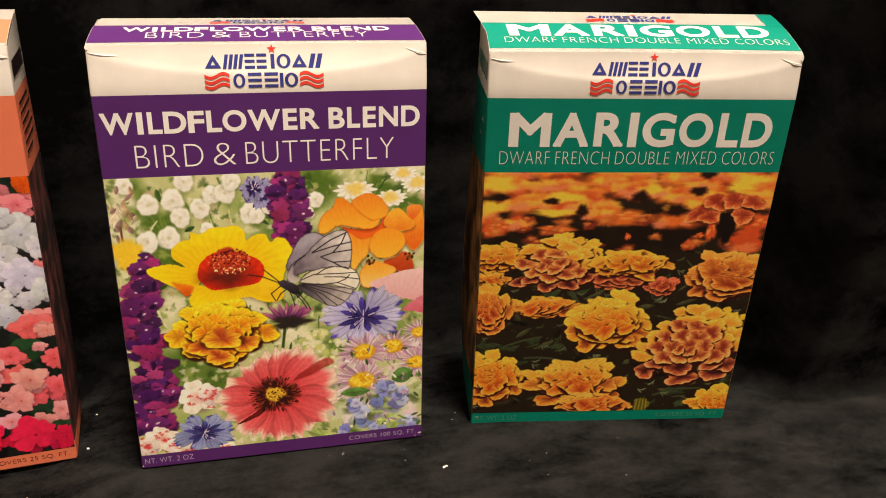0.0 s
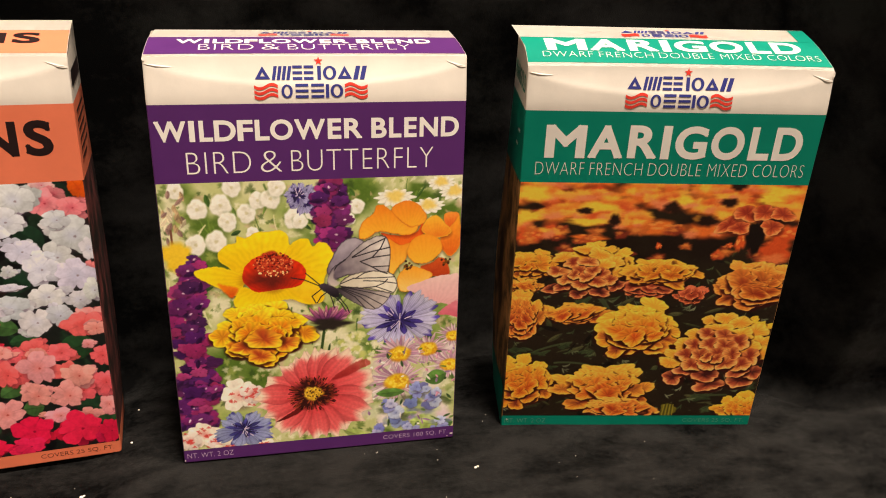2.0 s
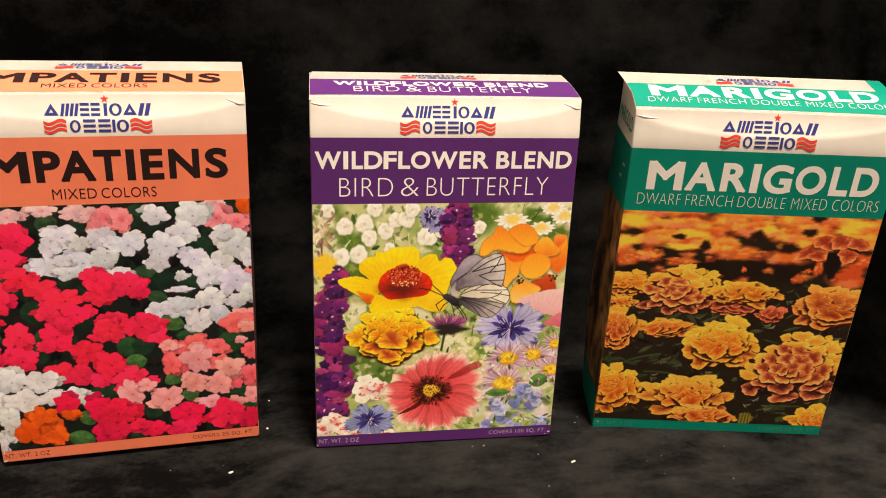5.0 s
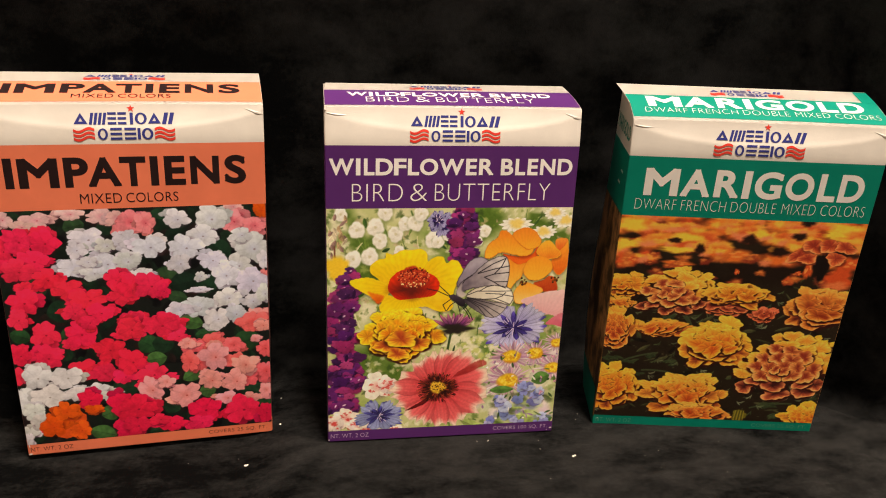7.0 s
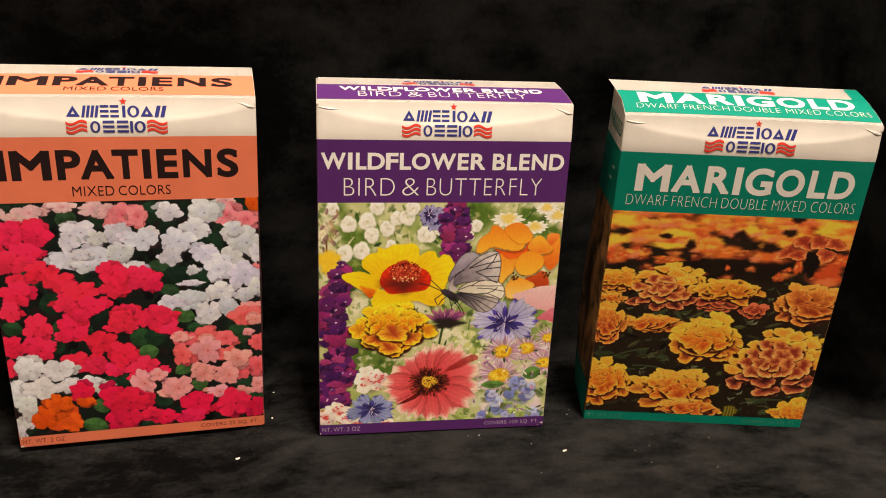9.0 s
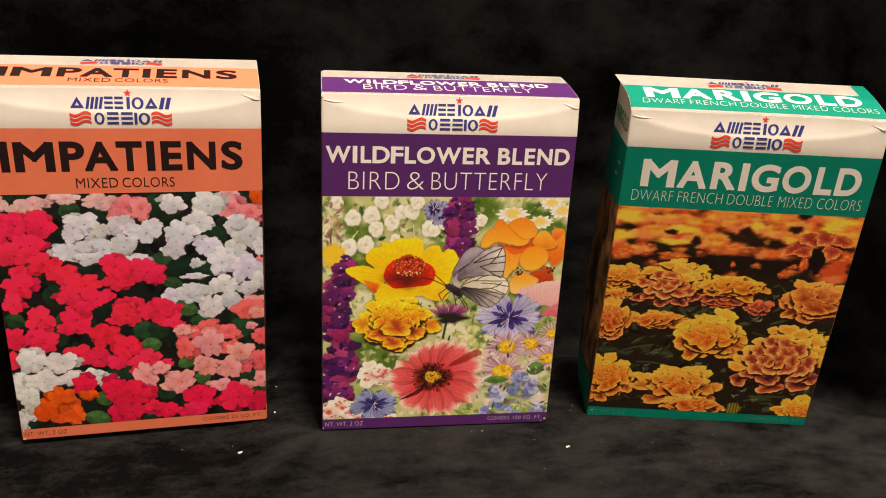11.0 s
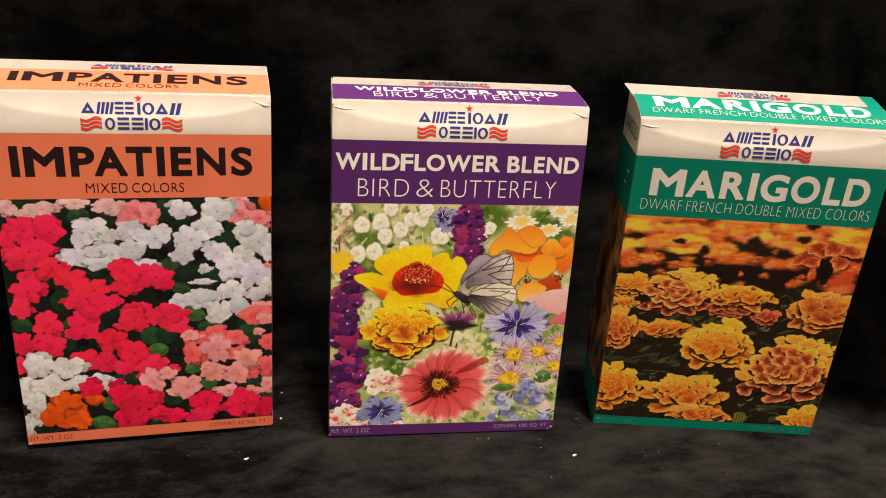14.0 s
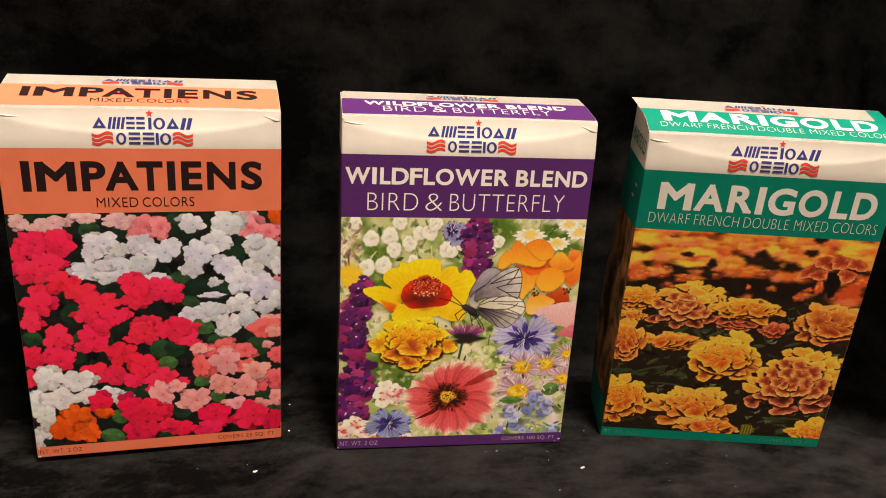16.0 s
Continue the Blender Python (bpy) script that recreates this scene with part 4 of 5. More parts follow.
    petals(2, ((16.6, 73.6, 3.9, 2.4), (43.6, 75.4, 3.7, 2.6), (36.9, 72.3, 4.7, 2.4), (27.9, 71.3, 4.2, 2.1), (21.6, 75.1, 4.2, 2.4)))
    petals(1, ((18.8, 81.9, 4.6, 2.6), (24.2, 86.0, 4.1, 2.3), (31.0, 86.5, 4.1, 2.3), (37.2, 81.2, 3.9, 2.6), (22.5, 78.2, 3.9, 2.6), (27.9, 82.4, 3.4, 2.3), (33.0, 82.3, 3.5, 2.3), (40.8, 78.1, 3.5, 2.4), (29.0, 75.6, 4.4, 2.4), (35.3, 77.1, 4.0, 2.6), (25.3, 80.3, 2.5, 2.1), (30.5, 79.2, 3.0, 2.3)))
    head(63.0, 81.6, 16.6, 5.2, (216, 116, 34), (242, 184, 50), 0.2, 14)
    head(26.0, 61.2, 14.6, 4.8, (208, 100, 36), (240, 176, 50), 0.4, 9)
    head(104.4, 76.1, 18.6, 11.6, (204, 96, 36), (238, 170, 54), 0.6, 16)
    head(3.5, 60.2, 10.6, 12.0, (200, 84, 34), (240, 176, 50), 0.6, 26)
    head(56.3, 53.2, 19.8, 14.2, (224, 116, 34), (248, 192, 50), 0.25, 20)
    head(103.0, 51.8, 13.0, 9.0, (226, 140, 30), (244, 190, 46), 0.1, 14)
    petals(0, ((87.5, 58.6, 3.9, 2.5), (93.7, 59.7, 4.9, 3.1), (100.4, 57.3, 4.9, 3.4), (108.2, 52.7, 5.9, 3.7), (111.8, 46.9, 5.5, 4.3), (112.9, 41.1, 4.5, 4.1), (92.0, 54.1, 5.9, 3.1), (101.6, 51.1, 5.9, 3.7)))
    petals(0, ((82.9, 51.4, 5.4, 3.1), (78.6, 45.7, 5.9, 3.5), (75.1, 40.5, 6.0, 2.9), (72.8, 36.4, 5.5, 2.7), (106.7, 44.7, 5.5, 4.1)))
    petals(2, ((75.4, 28.6, 5.0, 3.9), (81.8, 32.7, 6.0, 3.3), (92.1, 24.7, 6.9, 4.0), (106.0, 26.8, 6.1, 4.0), (111.0, 31.3, 5.1, 3.9), (89.8, 29.6, 7.1, 3.3), (104.1, 31.7, 5.6, 3.0)))
    petals(1, ((87.8, 51.3, 5.4, 3.1), (95.3, 50.6, 5.4, 2.9), (82.3, 45.6, 4.9, 3.2), (102.3, 47.1, 5.0, 3.7), (89.1, 46.1, 5.0, 3.2), (96.2, 45.4, 5.0, 3.5), (79.6, 40.4, 5.0, 3.2), (108.2, 39.4, 5.0, 4.1)))
    petals(1, ((85.6, 40.3, 4.2, 3.5), (93.4, 41.4, 4.0, 3.2), (100.0, 40.7, 4.3, 3.5), (82.9, 35.1, 5.0, 3.3), (105.0, 35.3, 4.8, 3.6), (90.3, 35.5, 4.5, 3.3), (97.8, 36.0, 4.5, 3.6), (93.4, 38.4, 3.3, 2.7), (88.8, 39.1, 2.7, 2.4)))
    head(7.9, 25.2, 14.8, 14.2, (218, 108, 30), (244, 184, 46), 0.35, 18)
    head(44.9, 22.7, 21.8, 13.0, (216, 110, 34), (244, 182, 52), 0.4, 24)
    head(53.8, 10.5, 16.8, 5.6, (210, 96, 32), (240, 174, 56), 0.5, 16)
    head(111.1, 10.1, 13.6, 10.0, (220, 116, 32), (244, 186, 46), 0.3, 18)
    x, z = 75.9, 10.1
    s.blob((112, 104, 34), x, z, 3.6, 3.8, soft=0.2)
    for i in range(7):
        s.stroke(((150, 138, 54), (78, 74, 24))[i % 2], x - 2.4 + 0.8 * i, z - 3, x - 2.0 + 0.7 * i, z + 3, 0.5, 0.7)
    s.ink *= 1.06  # all inks 6 percent brighter
    return s


def impatiens_print():
    s = Print(3.0, "colour photograph of red, white and pink impatiens", (30, 34, 30), 37)
    rnd = s.rng
    for i in range(260):
        s.leaf(((26, 40, 30), (16, 16, 18), (32, 52, 36), (44, 32, 30))[i % 4], rnd.uniform(0, 115), rnd.uniform(3, 121), rnd.uniform(2, 5.5), rnd.uniform(1, 2.6), rnd.uniform(-90, 90))
    green = ((32, 58, 40), (26, 46, 34), (52, 78, 50))
    for k, (x, z, r, rz) in enumerate(((68.5, 115.8, 6.0, 5.4), (73.8, 108.4, 4.1, 3.3), (70.4, 87.0, 7.5, 5.7), (93.4, 100.5, 6.3, 4.7), (77.0, 83.9, 6.7, 5.8), (73.3, 77.2, 5.1, 3.0), (87.0, 82.5, 5.0, 5.9), (105.4, 118.8, 4.2, 2.8), (32.5, 113.9, 4.6, 4.4), (45.5, 112.7, 4.7, 3.5), (38.3, 99.4, 3.9, 2.7), (13.9, 85.7, 5.3, 5.6), (22.8, 73.0, 6.2, 5.7), (42.3, 67.1, 3.2, 5.8),)):
        s.leaf(green[k % 3], x, z, r, rz)
    for k, (x, z, r, rz) in enumerate(((58.8, 53.2, 5.0, 5.1), (65.5, 52.7, 5.1, 5.1), (61.7, 44.8, 5.1, 4.1), (103.9, 51.2, 7.2, 5.8), (107.2, 21.9, 7.0, 5.5), (78.6, 35.1, 6.1, 3.8), (58.7, 19.6, 5.2, 3.9), (67.4, 17.7, 4.4, 4.4), (84.5, 24.9, 4.0, 3.9), (111.9, 17.0, 4.6, 4.5), (60.6, 5.1, 5.3, 3.3), (78.8, 63.6, 6.0, 4.0), (85.4, 56.6, 5.2, 3.1), (20.9, 52.7, 4.8, 5.9), (34.5, 6.1, 6.3, 4.4), (4.5, 61.6, 4.6, 3.8), (46.4, 30.3, 6.8, 5.2), (38.7, 17.1, 4.2, 4.3), (23.9, 59.4, 3.2, 4.9),)):
        s.leaf(((44, 78, 46), (36, 62, 42), (74, 110, 60))[k % 3], x, z, r, rz)
    red, white, pink, pale = (244, 48, 84), (214, 212, 222), (240, 138, 142), (240, 190, 186)
    for x, z, r, rz in ((4.6, 118.0, 4.3, 3.5), (17.8, 117.3, 6.7, 3.5), (11.6, 114.4, 5.1, 2.9), (31.5, 119.6, 6.0, 2.9), (44.3, 118.1, 6.1, 4.0), (50.4, 117.1, 4.7, 3.5), (100.4, 120.7, 4.1, 2.8),):
        s.bloom(pale, x, z, r * 0.89, rz * 0.9, eye=(190, 60, 80), alt=(226, 130, 150), crowd=2)
    for x, z, r, rz in ((53.3, 112.6, 5.5, 5.4), (55.8, 115.2, 6.7, 5.4), (62.1, 114.6, 4.8, 5.4), (100.3, 113.8, 6.2, 5.5), (109.6, 111.3, 5.9, 4.1), (113.4, 84.3, 3.5, 5.0), (111.1, 64.3, 8.1, 5.2),):
        s.bloom(pink, x, z, r * 0.89, rz * 0.9, eye=(170, 40, 60), alt=(206, 70, 90), crowd=2)
    for x, z, r, rz in ((37.3, 107.6, 8.1, 5.4), (44.9, 104.2, 5.5, 3.6), (32.3, 102.8, 4.7, 4.5), (30.8, 94.2, 8.1, 4.6), (38.4, 91.1, 6.2, 3.7), (44.3, 95.5, 7.1, 5.5), (52.8, 105.4, 5.6, 4.6), (52.8, 98.0, 4.8, 4.6), (36.5, 96.7, 4.7, 2.8), (75.7, 115.7, 6.0, 4.6), (54.5, 106.7, 5.5, 4.6), (63.0, 102.8, 8.0, 5.5), (53.0, 96.2, 6.3, 4.6), (59.1, 90.3, 5.6, 2.4),):
        s.bloom(white, x, z, r * 0.89, rz * 0.9, eye=(120, 100, 110), alt=(204, 204, 228), crowd=2)
    for x, z, r, rz in ((90.4, 115.4, 7.5, 6.9), (86.0, 107.2, 7.9, 5.1), (78.5, 101.8, 7.8, 6.5), (75.7, 94.0, 5.4, 4.8), (89.9, 94.9, 6.7, 4.8), (108.7, 100.0, 8.6, 7.6), (103.6, 106.7, 5.1, 3.8), (101.7, 91.6, 6.8, 5.8), (95.6, 87.0, 6.4, 6.3), (107.7, 83.5, 7.8, 6.9), (96.3, 75.1, 7.4, 5.0), (82.4, 71.4, 7.6, 5.9), (73.9, 70.3, 6.8, 3.9), (90.9, 64.4, 6.5, 6.1), (107.6, 72.6, 5.3, 4.0), (113.4, 76.3, 4.0, 5.0), (84.6, 86.9, 3.0, 2.5), (99.6, 66.4, 4.9, 5.1), (83.6, 80.2, 5.9, 1.6), (113.8, 94.0, 3.4, 4.9),):
        s.bloom(white, x, z, r * 0.89, rz * 0.9, eye=(130, 110, 116), alt=(200, 202, 230), crowd=2)
    for x, z, r, rz in ((3.0, 103.7, 4.4, 5.2), (9.4, 107.9, 7.0, 6.6), (19.7, 106.7, 6.4, 6.2), (14.4, 98.4, 6.8, 5.4), (7.5, 93.7, 7.5, 5.9), (18.8, 89.1, 6.8, 5.1), (8.6, 85.9, 3.8, 2.8), (7.8, 78.5, 6.8, 6.5), (26.8, 83.2, 7.0, 5.6), (35.0, 78.1, 8.7, 5.7), (28.2, 71.8, 5.5, 4.8), (39.3, 71.2, 6.4, 4.9), (47.7, 88.0, 6.0, 4.7), (50.4, 80.3, 7.2, 5.7), (4.6, 70.2, 4.5, 5.6), (53.9, 83.9, 7.2, 6.1), (62.0, 83.6, 7.8, 6.7), (67.6, 80.4, 3.4, 3.9), (53.6, 64.5, 7.4, 5.9), (65.2, 63.8, 9.2, 5.0),):
        s.bloom(red, x, z, r * 0.89, rz * 0.9, eye=(130, 10, 30), crowd=2)
    for x, z, r, rz in ((14.7, 61.9, 6.7, 6.3), (29.7, 61.0, 7.6, 7.3), (41.2, 51.8, 7.0, 6.5), (14.3, 49.7, 7.1, 6.4), (3.1, 52.0, 4.7, 5.8), (1.8, 40.6, 4.0, 5.0), (28.9, 42.1, 6.9, 5.6), (37.8, 39.3, 7.0, 5.1), (49.0, 44.1, 5.0, 5.1), (46.8, 36.6, 5.9, 4.2), (51.8, 62.6, 6.6, 5.9), (34.1, 66.6, 4.8, 3.9), (8.0, 10.4, 1.6, 2.1), (51.7, 61.7, 6.6, 5.9), (65.1, 62.8, 9.2, 6.0), (72.5, 56.3, 5.1, 3.1), (50.7, 44.5, 6.7, 7.2), (59.6, 36.6, 7.7, 6.2), (66.4, 34.0, 5.2, 3.2),):
        s.bloom(red, x, z, r * 0.89, rz * 0.9, eye=(130, 10, 30), crowd=2)
    for x, z, r, rz in ((78.3, 50.8, 6.1, 4.6), (88.8, 52.2, 5.2, 4.7), (97.6, 49.6, 6.2, 4.2), (98.3, 41.1, 5.4, 4.2), (81.5, 41.2, 5.3, 5.2), (77.1, 42.1, 4.4, 6.2), (108.2, 33.9, 5.5, 5.4), (107.5, 61.4, 8.0, 5.6), (112.9, 46.4, 4.6, 4.7), (112.8, 33.5, 4.6, 5.4), (103.6, 31.0, 6.4, 5.4),):
        s.bloom((238, 106, 110), x, z, r * 0.89, rz * 0.9, eye=(160, 40, 40), alt=(214, 70, 70), crowd=2)
    for x, z, r, rz in ((88.6, 43.9, 7.1, 7.4), (102.8, 38.1, 6.4, 5.9), (58.3, 28.2, 6.4, 6.9), (73.8, 23.7, 7.9, 7.0), (86.5, 30.7, 5.8, 5.4), (98.2, 29.2, 5.9, 6.5), (93.4, 19.8, 6.4, 3.9), (104.4, 18.8, 5.5, 3.3), (112.0, 59.1, 4.5, 3.2), (76.6, 52.0, 4.3, 3.1), (65.4, 31.9, 4.3, 3.6), (112.8, 22.5, 3.7, 4.4), (108.4, 52.0, 2.7, 2.1),):
        s.bloom((246, 160, 158), x, z, r * 0.89, rz * 0.9, eye=(180, 60, 50), alt=(226, 120, 110), crowd=2)
    for x, z, r, rz in ((8.5, 39.6, 7.1, 6.6), (21.3, 38.6, 7.3, 6.1), (33.8, 30.3, 6.7, 4.1), (39.4, 26.7, 5.1, 3.2), (3.4, 28.8, 5.6, 6.1), (12.3, 29.0, 8.0, 6.2), (5.0, 21.3, 5.6, 5.2), (2.6, 9.9, 4.0, 3.6), (6.9, 15.9, 4.0, 4.2), (1.0, 5.8, 2.4, 4.2), (24.6, 29.0, 5.7, 4.2),):
        s.bloom((216, 212, 214), x, z, r * 0.89, rz * 0.9, eye=(150, 140, 130), crowd=2)
    for x, z, r, rz in ((45.8, 20.8, 8.6, 7.5), (46.6, 6.5, 7.8, 6.6), (30.1, 25.4, 5.8, 5.8), (51.5, 15.9, 4.3, 6.5), (50.8, 18.2, 9.4, 7.5), (50.2, 8.4, 7.0, 5.5), (66.9, 7.8, 7.1, 4.5), (82.4, 14.1, 8.1, 7.8), (80.4, 6.5, 6.3, 4.5), (100.7, 12.4, 8.8, 8.4), (112.3, 9.1, 4.7, 6.2), (60.9, 10.6, 5.3, 3.3),):
        s.bloom((224, 36, 80), x, z, r * 0.89, rz * 0.9, eye=(120, 10, 40), crowd=2)
    for x, z, r, rz in ((19.9, 13.5, 9.1, 8.5), (12.3, 12.2, 5.8, 6.4), (18.8, 20.0, 5.8, 5.2), (24.5, 8.8, 5.1, 5.3), (31.3, 20.0, 5.0, 2.6), (113.0, 118.6, 3.8, 4.1),):
        s.bloom((228, 96, 28), x, z, r * 0.89, rz * 0.9, eye=(190, 60, 10), alt=(220, 76, 30), crowd=2)
    return s

# ---- the seed cartons ----
WIDE, DEEP, TOP, BRAND, TITLE = 0.115, 0.034, 0.1668, 0.1505, 0.1216
MM = 0.001


def front_y(x, z):
    """The front of a carton: flat, but for the top edge, which is pressed back between its corners."""
    u = max(0.0, 1 - (2 * x / WIDE - 1) ** 2)
    arc = TOP - 0.0015 - 0.0095 * u ** 0.6
    over = max(0.0, z - arc)
    return 0.165 * over * smooth(0, 0.0026, over) + 0.0014 * smooth(BRAND, TOP, z)


def lid_point(x, s, rise=1.0):
    """A point of the lid, s from 0 at the front fold to 1 at the back."""
    y0 = front_y(x, TOP)
    round_off = 0.0009 * (1 - min(1.0, s / 0.06)) ** 2
    y = y0 + s * (DEEP + 0.0012 - y0)
    z = TOP + 0.0002 + (0.0078 * s + 0.0011 * math.sin(math.pi * min(1, s))) * rise - round_off
    return (x, y, z)


def on_front(x, z, proud):
    return (x, front_y(x, z) - proud, z)


def on_lid(x, s, proud, rise=1.0):
    x, y, z = lid_point(x, s, rise)
    return (x, y - proud * 0.25, z + proud)


def sheet(place, x0, x1, z0, z1, nx, nz, proud):
    """A curved patch of the carton's skin."""
    bm = bmesh.new()
    rows = [[bm.verts.new(place(x0 + (x1 - x0) * i / nx, z0 + (z1 - z0) * j / nz, proud)) for i in range(nx + 1)] for j in range(nz + 1)]
    for low, high in zip(rows, rows[1:]):
        for a, b, c, d in zip(low, low[1:], high[1:], high):
            bm.faces.new((a, b, c, d)).smooth = True
    return bm


def letters(text, weight, x0, x1, z0, z1, place, proud):
    """Flat lettering in the built-in font, fitted between x0, x1 and z0, z1 and laid on the skin."""
    curve = bpy.data.curves.new("lettering", "FONT")
    curve.body, curve.resolution_u, curve.fill_mode = text, 5, "FRONT"
    heavy = max(0.0, weight)
    curve.offset = min(0.0, weight)
    curve.space_character = 1.0 + heavy * 2.0 + (0.05 if weight < 0 else 0.0)
    ob = new("lettering", curve)
    me = bpy.data.meshes.new_from_object(ob.evaluated_get(bpy.context.evaluated_depsgraph_get()))
    bpy.data.objects.remove(ob)
    bm = bmesh.new()
    bm.from_mesh(me)
    bpy.data.meshes.remove(me)
    bmesh.ops.triangulate(bm, faces=bm.faces[:])
    depth = {}
    if heavy:  # a bolder cut: each outline is broadened by a ribbon with round joints, a hair behind the letter
        rims = [(e.verts[0], e.verts[1]) for e in bm.edges if e.is_boundary]
        meets = {}
        for a, b in rims:
            meets.setdefault(a, []).append((b.co - a.co).normalized())
            meets.setdefault(b, []).append((a.co - b.co).normalized())
        sharp = {v: len(w) == 2 and w[0].dot(w[1]) > -0.85 for v, w in meets.items()}
        rims = [(a.co.copy(), b.co.copy(), sharp[a], sharp[b]) for a, b in rims]
        dice = random.Random(5)
        for a, b, corner_a, corner_b in rims:
            along = (b - a).normalized() * heavy
            side = Vector((-along.y, along.x, 0))
            p, q = a - along * corner_a, b + along * corner_b
            ring = [bm.verts.new(c) for c in (p + side, p - side, q - side, q + side)]
            bm.faces.new(ring)
            back = dice.uniform(0.000001, 0.000006)
            for v in ring:
                depth[v] = back
            if not corner_a or not corner_b:
                hub = [bm.verts.new((b if corner_a else a) + Vector((math.cos(k * math.pi / 4), math.sin(k * math.pi / 4), 0)) * heavy) for k in range(8)]
                bm.faces.new(hub)
                back = dice.uniform(0.000001, 0.000006)
                for v in hub:
                    depth[v] = back
    for f in bm.faces:
        f.normal_update()
        if f.normal.z < 0:
            f.normal_flip()
        f.smooth = False
    lo = [min(v.co[k] for v in bm.verts) for k in (0, 1)]
    hi = [max(v.co[k] for v in bm.verts) for k in (0, 1)]
    for v in bm.verts:
        u, w = (v.co.x - lo[0]) / (hi[0] - lo[0]), (v.co.y - lo[1]) / (hi[1] - lo[1])
        v.co = place(x0 + u * (x1 - x0), z0 + w * (z1 - z0), proud - depth.get(v, 0.0))
    return bm


def words(pieces, weight, z0, z1, place, proud, x0=None, x1=None):
    """Several letters or words, each between its own two marks in millimetres, as one print; x0, x1 move the whole line."""
    bm = bmesh.new()
    first, last = pieces[0][1], pieces[-1][2]
    for text, a, b in pieces:
        if x0 is not None:
            a, b = (x0 + (v - first) / (last - first) * (x1 - x0) for v in (a, b))
        one = letters(text, weight, a * MM, b * MM, z0, z1, place, proud)
        me = bpy.data.meshes.new("lettering")
        one.to_mesh(me)
        one.free()
        bm.from_mesh(me)
        bpy.data.meshes.remove(me)
    return bm


def strip(bm, xs, low, high, place, proud):
    """A band between the curves low(x) and high(x), added to bm."""
    pairs = [(bm.verts.new(place(x, low(x), proud)), bm.verts.new(place(x, high(x), proud))) for x in xs]
    for (a, b), (c, d) in zip(pairs, pairs[1:]):
        bm.faces.new((a, c, d, b))


def emblem(thing, place, cx, z0, tall, proud, wide=1.0):
    """The maker's mark as plain shapes: two rows of blue blocks, two waving red flags and a star."""
    k = tall / 14.3
    # plain triangles, bars and rings for the two rows of the mark
    def shape(kind, x, w, lo, hi):
        bm = bmesh.new()
        n = 24 if kind in ("ring", "arch") else 3
        x, w, lo, hi = cx + x * MM * wide, w * MM * wide, z0 + lo * MM * k, z0 + hi * MM * k
        if kind == "bars":
            for f in (0.0, 0.42, 0.84):
                strip(bm, [x, x + w], lambda _: lo + f * (hi - lo), lambda _: lo + (f + 0.20) * (hi - lo), place, proud)
        elif kind in ("stem", "slant"):
            lean = 0 if kind == "stem" else w * 0.55
            for d in ((0,) if kind == "stem" else (0, w * 0.5)):
                t = w if kind == "stem" else w * 0.34
                vs = [bm.verts.new(place(*c, proud)) for c in ((x + d + (lean if d == 0 and lean else 0) * 0, lo), (x + d + t, lo), (x + d + t + lean * 0.45, hi), (x + d + lean * 0.45, hi))]
                bm.faces.new(vs)
        else:
            mid, outer, inner = Vector((x + w / 2, (lo + hi) / 2 - (0.0006 * k if kind == "peak" else 0))), [], []
            for i in range(n):
                a = math.pi / 2 + 2 * math.pi * i / n
                r = 1.25 if kind == "peak" else 1.0
                outer.append((mid.x + r * w / 2 * math.cos(a) * (0.92 if kind == "peak" else 1), mid.y + r * (hi - lo) / 2 * math.sin(a)))
                inner.append((mid.x + (0.36 if kind == "peak" else 0.52) * w / 2 * math.cos(a), mid.y + (0.42 if kind == "peak" else 0.74) * (hi - lo) / 2 * math.sin(a)))
            vo, vi = [bm.verts.new(place(*c, proud)) for c in outer], [bm.verts.new(place(*c, proud)) for c in inner]
            for i in range(n):
                bm.faces.new((vo[i], vo[(i + 1) % n], vi[(i + 1) % n], vi[i]))
        part("mark_shape", bm, BLUE, thing)

    for kind, x, w in (("peak", -19.9, 5.4), ("slant", -14.0, 3.4), ("slant", -10.6, 3.4), ("bars", -6.6, 3.4), ("bars", -2.6, 3.4), ("stem", 2.2, 1.3), ("ring", 4.2, 4.8), ("peak", 9.4, 5.2), ("slant", 15.0, 4.8)):
        shape(kind, x, w, 6.5, 11.2)
    for kind, x, w in (("ring", -10.8, 4.0), ("bars", -5.8, 4.6), ("bars", -0.2, 4.6), ("stem", 5.0, 1.2), ("ring", 6.7, 4.6)):
        shape(kind, x, w, 0.2, 5.0)
    for x0, flip in ((-20.3, 1), (11.9, -1)):
        bm = bmesh.new()
        xs = [cx + (x0 + 8.3 * i / 12) * MM * wide for i in range(13)]
        mid = (xs[0] + xs[-1]) / 2

        def wave(x):
            return 0.75 * MM * k * math.sin((x - mid) / (8.3 * MM * wide) * 6.2) * flip
        for j in range(3):
            strip(bm, xs, lambda x: z0 + (0.25 + 1.75 * j) * MM * k + wave(x), lambda x: z0 + (1.35 + 1.75 * j) * MM * k + wave(x), place, proud)
        part("mark_flag", bm, RED, thing)
    bm = bmesh.new()
    star = []
    for i in range(10):
        r = (1.65 if i % 2 == 0 else 0.66) * MM
        a = math.pi / 2 + i * math.pi / 5
        star.append(bm.verts.new(place(cx + (2.7 * MM + r * math.cos(a)) * wide, z0 + 12.9 * MM * k + r * math.sin(a) * k, proud)))
    middle = bm.verts.new(place(cx + 2.7 * MM * wide, z0 + 12.9 * MM * k, proud))
    for a, b in zip(star, star[1:] + star[:1]):
        bm.faces.new((a, b, middle))
    part("mark_star", bm, RED, thing)


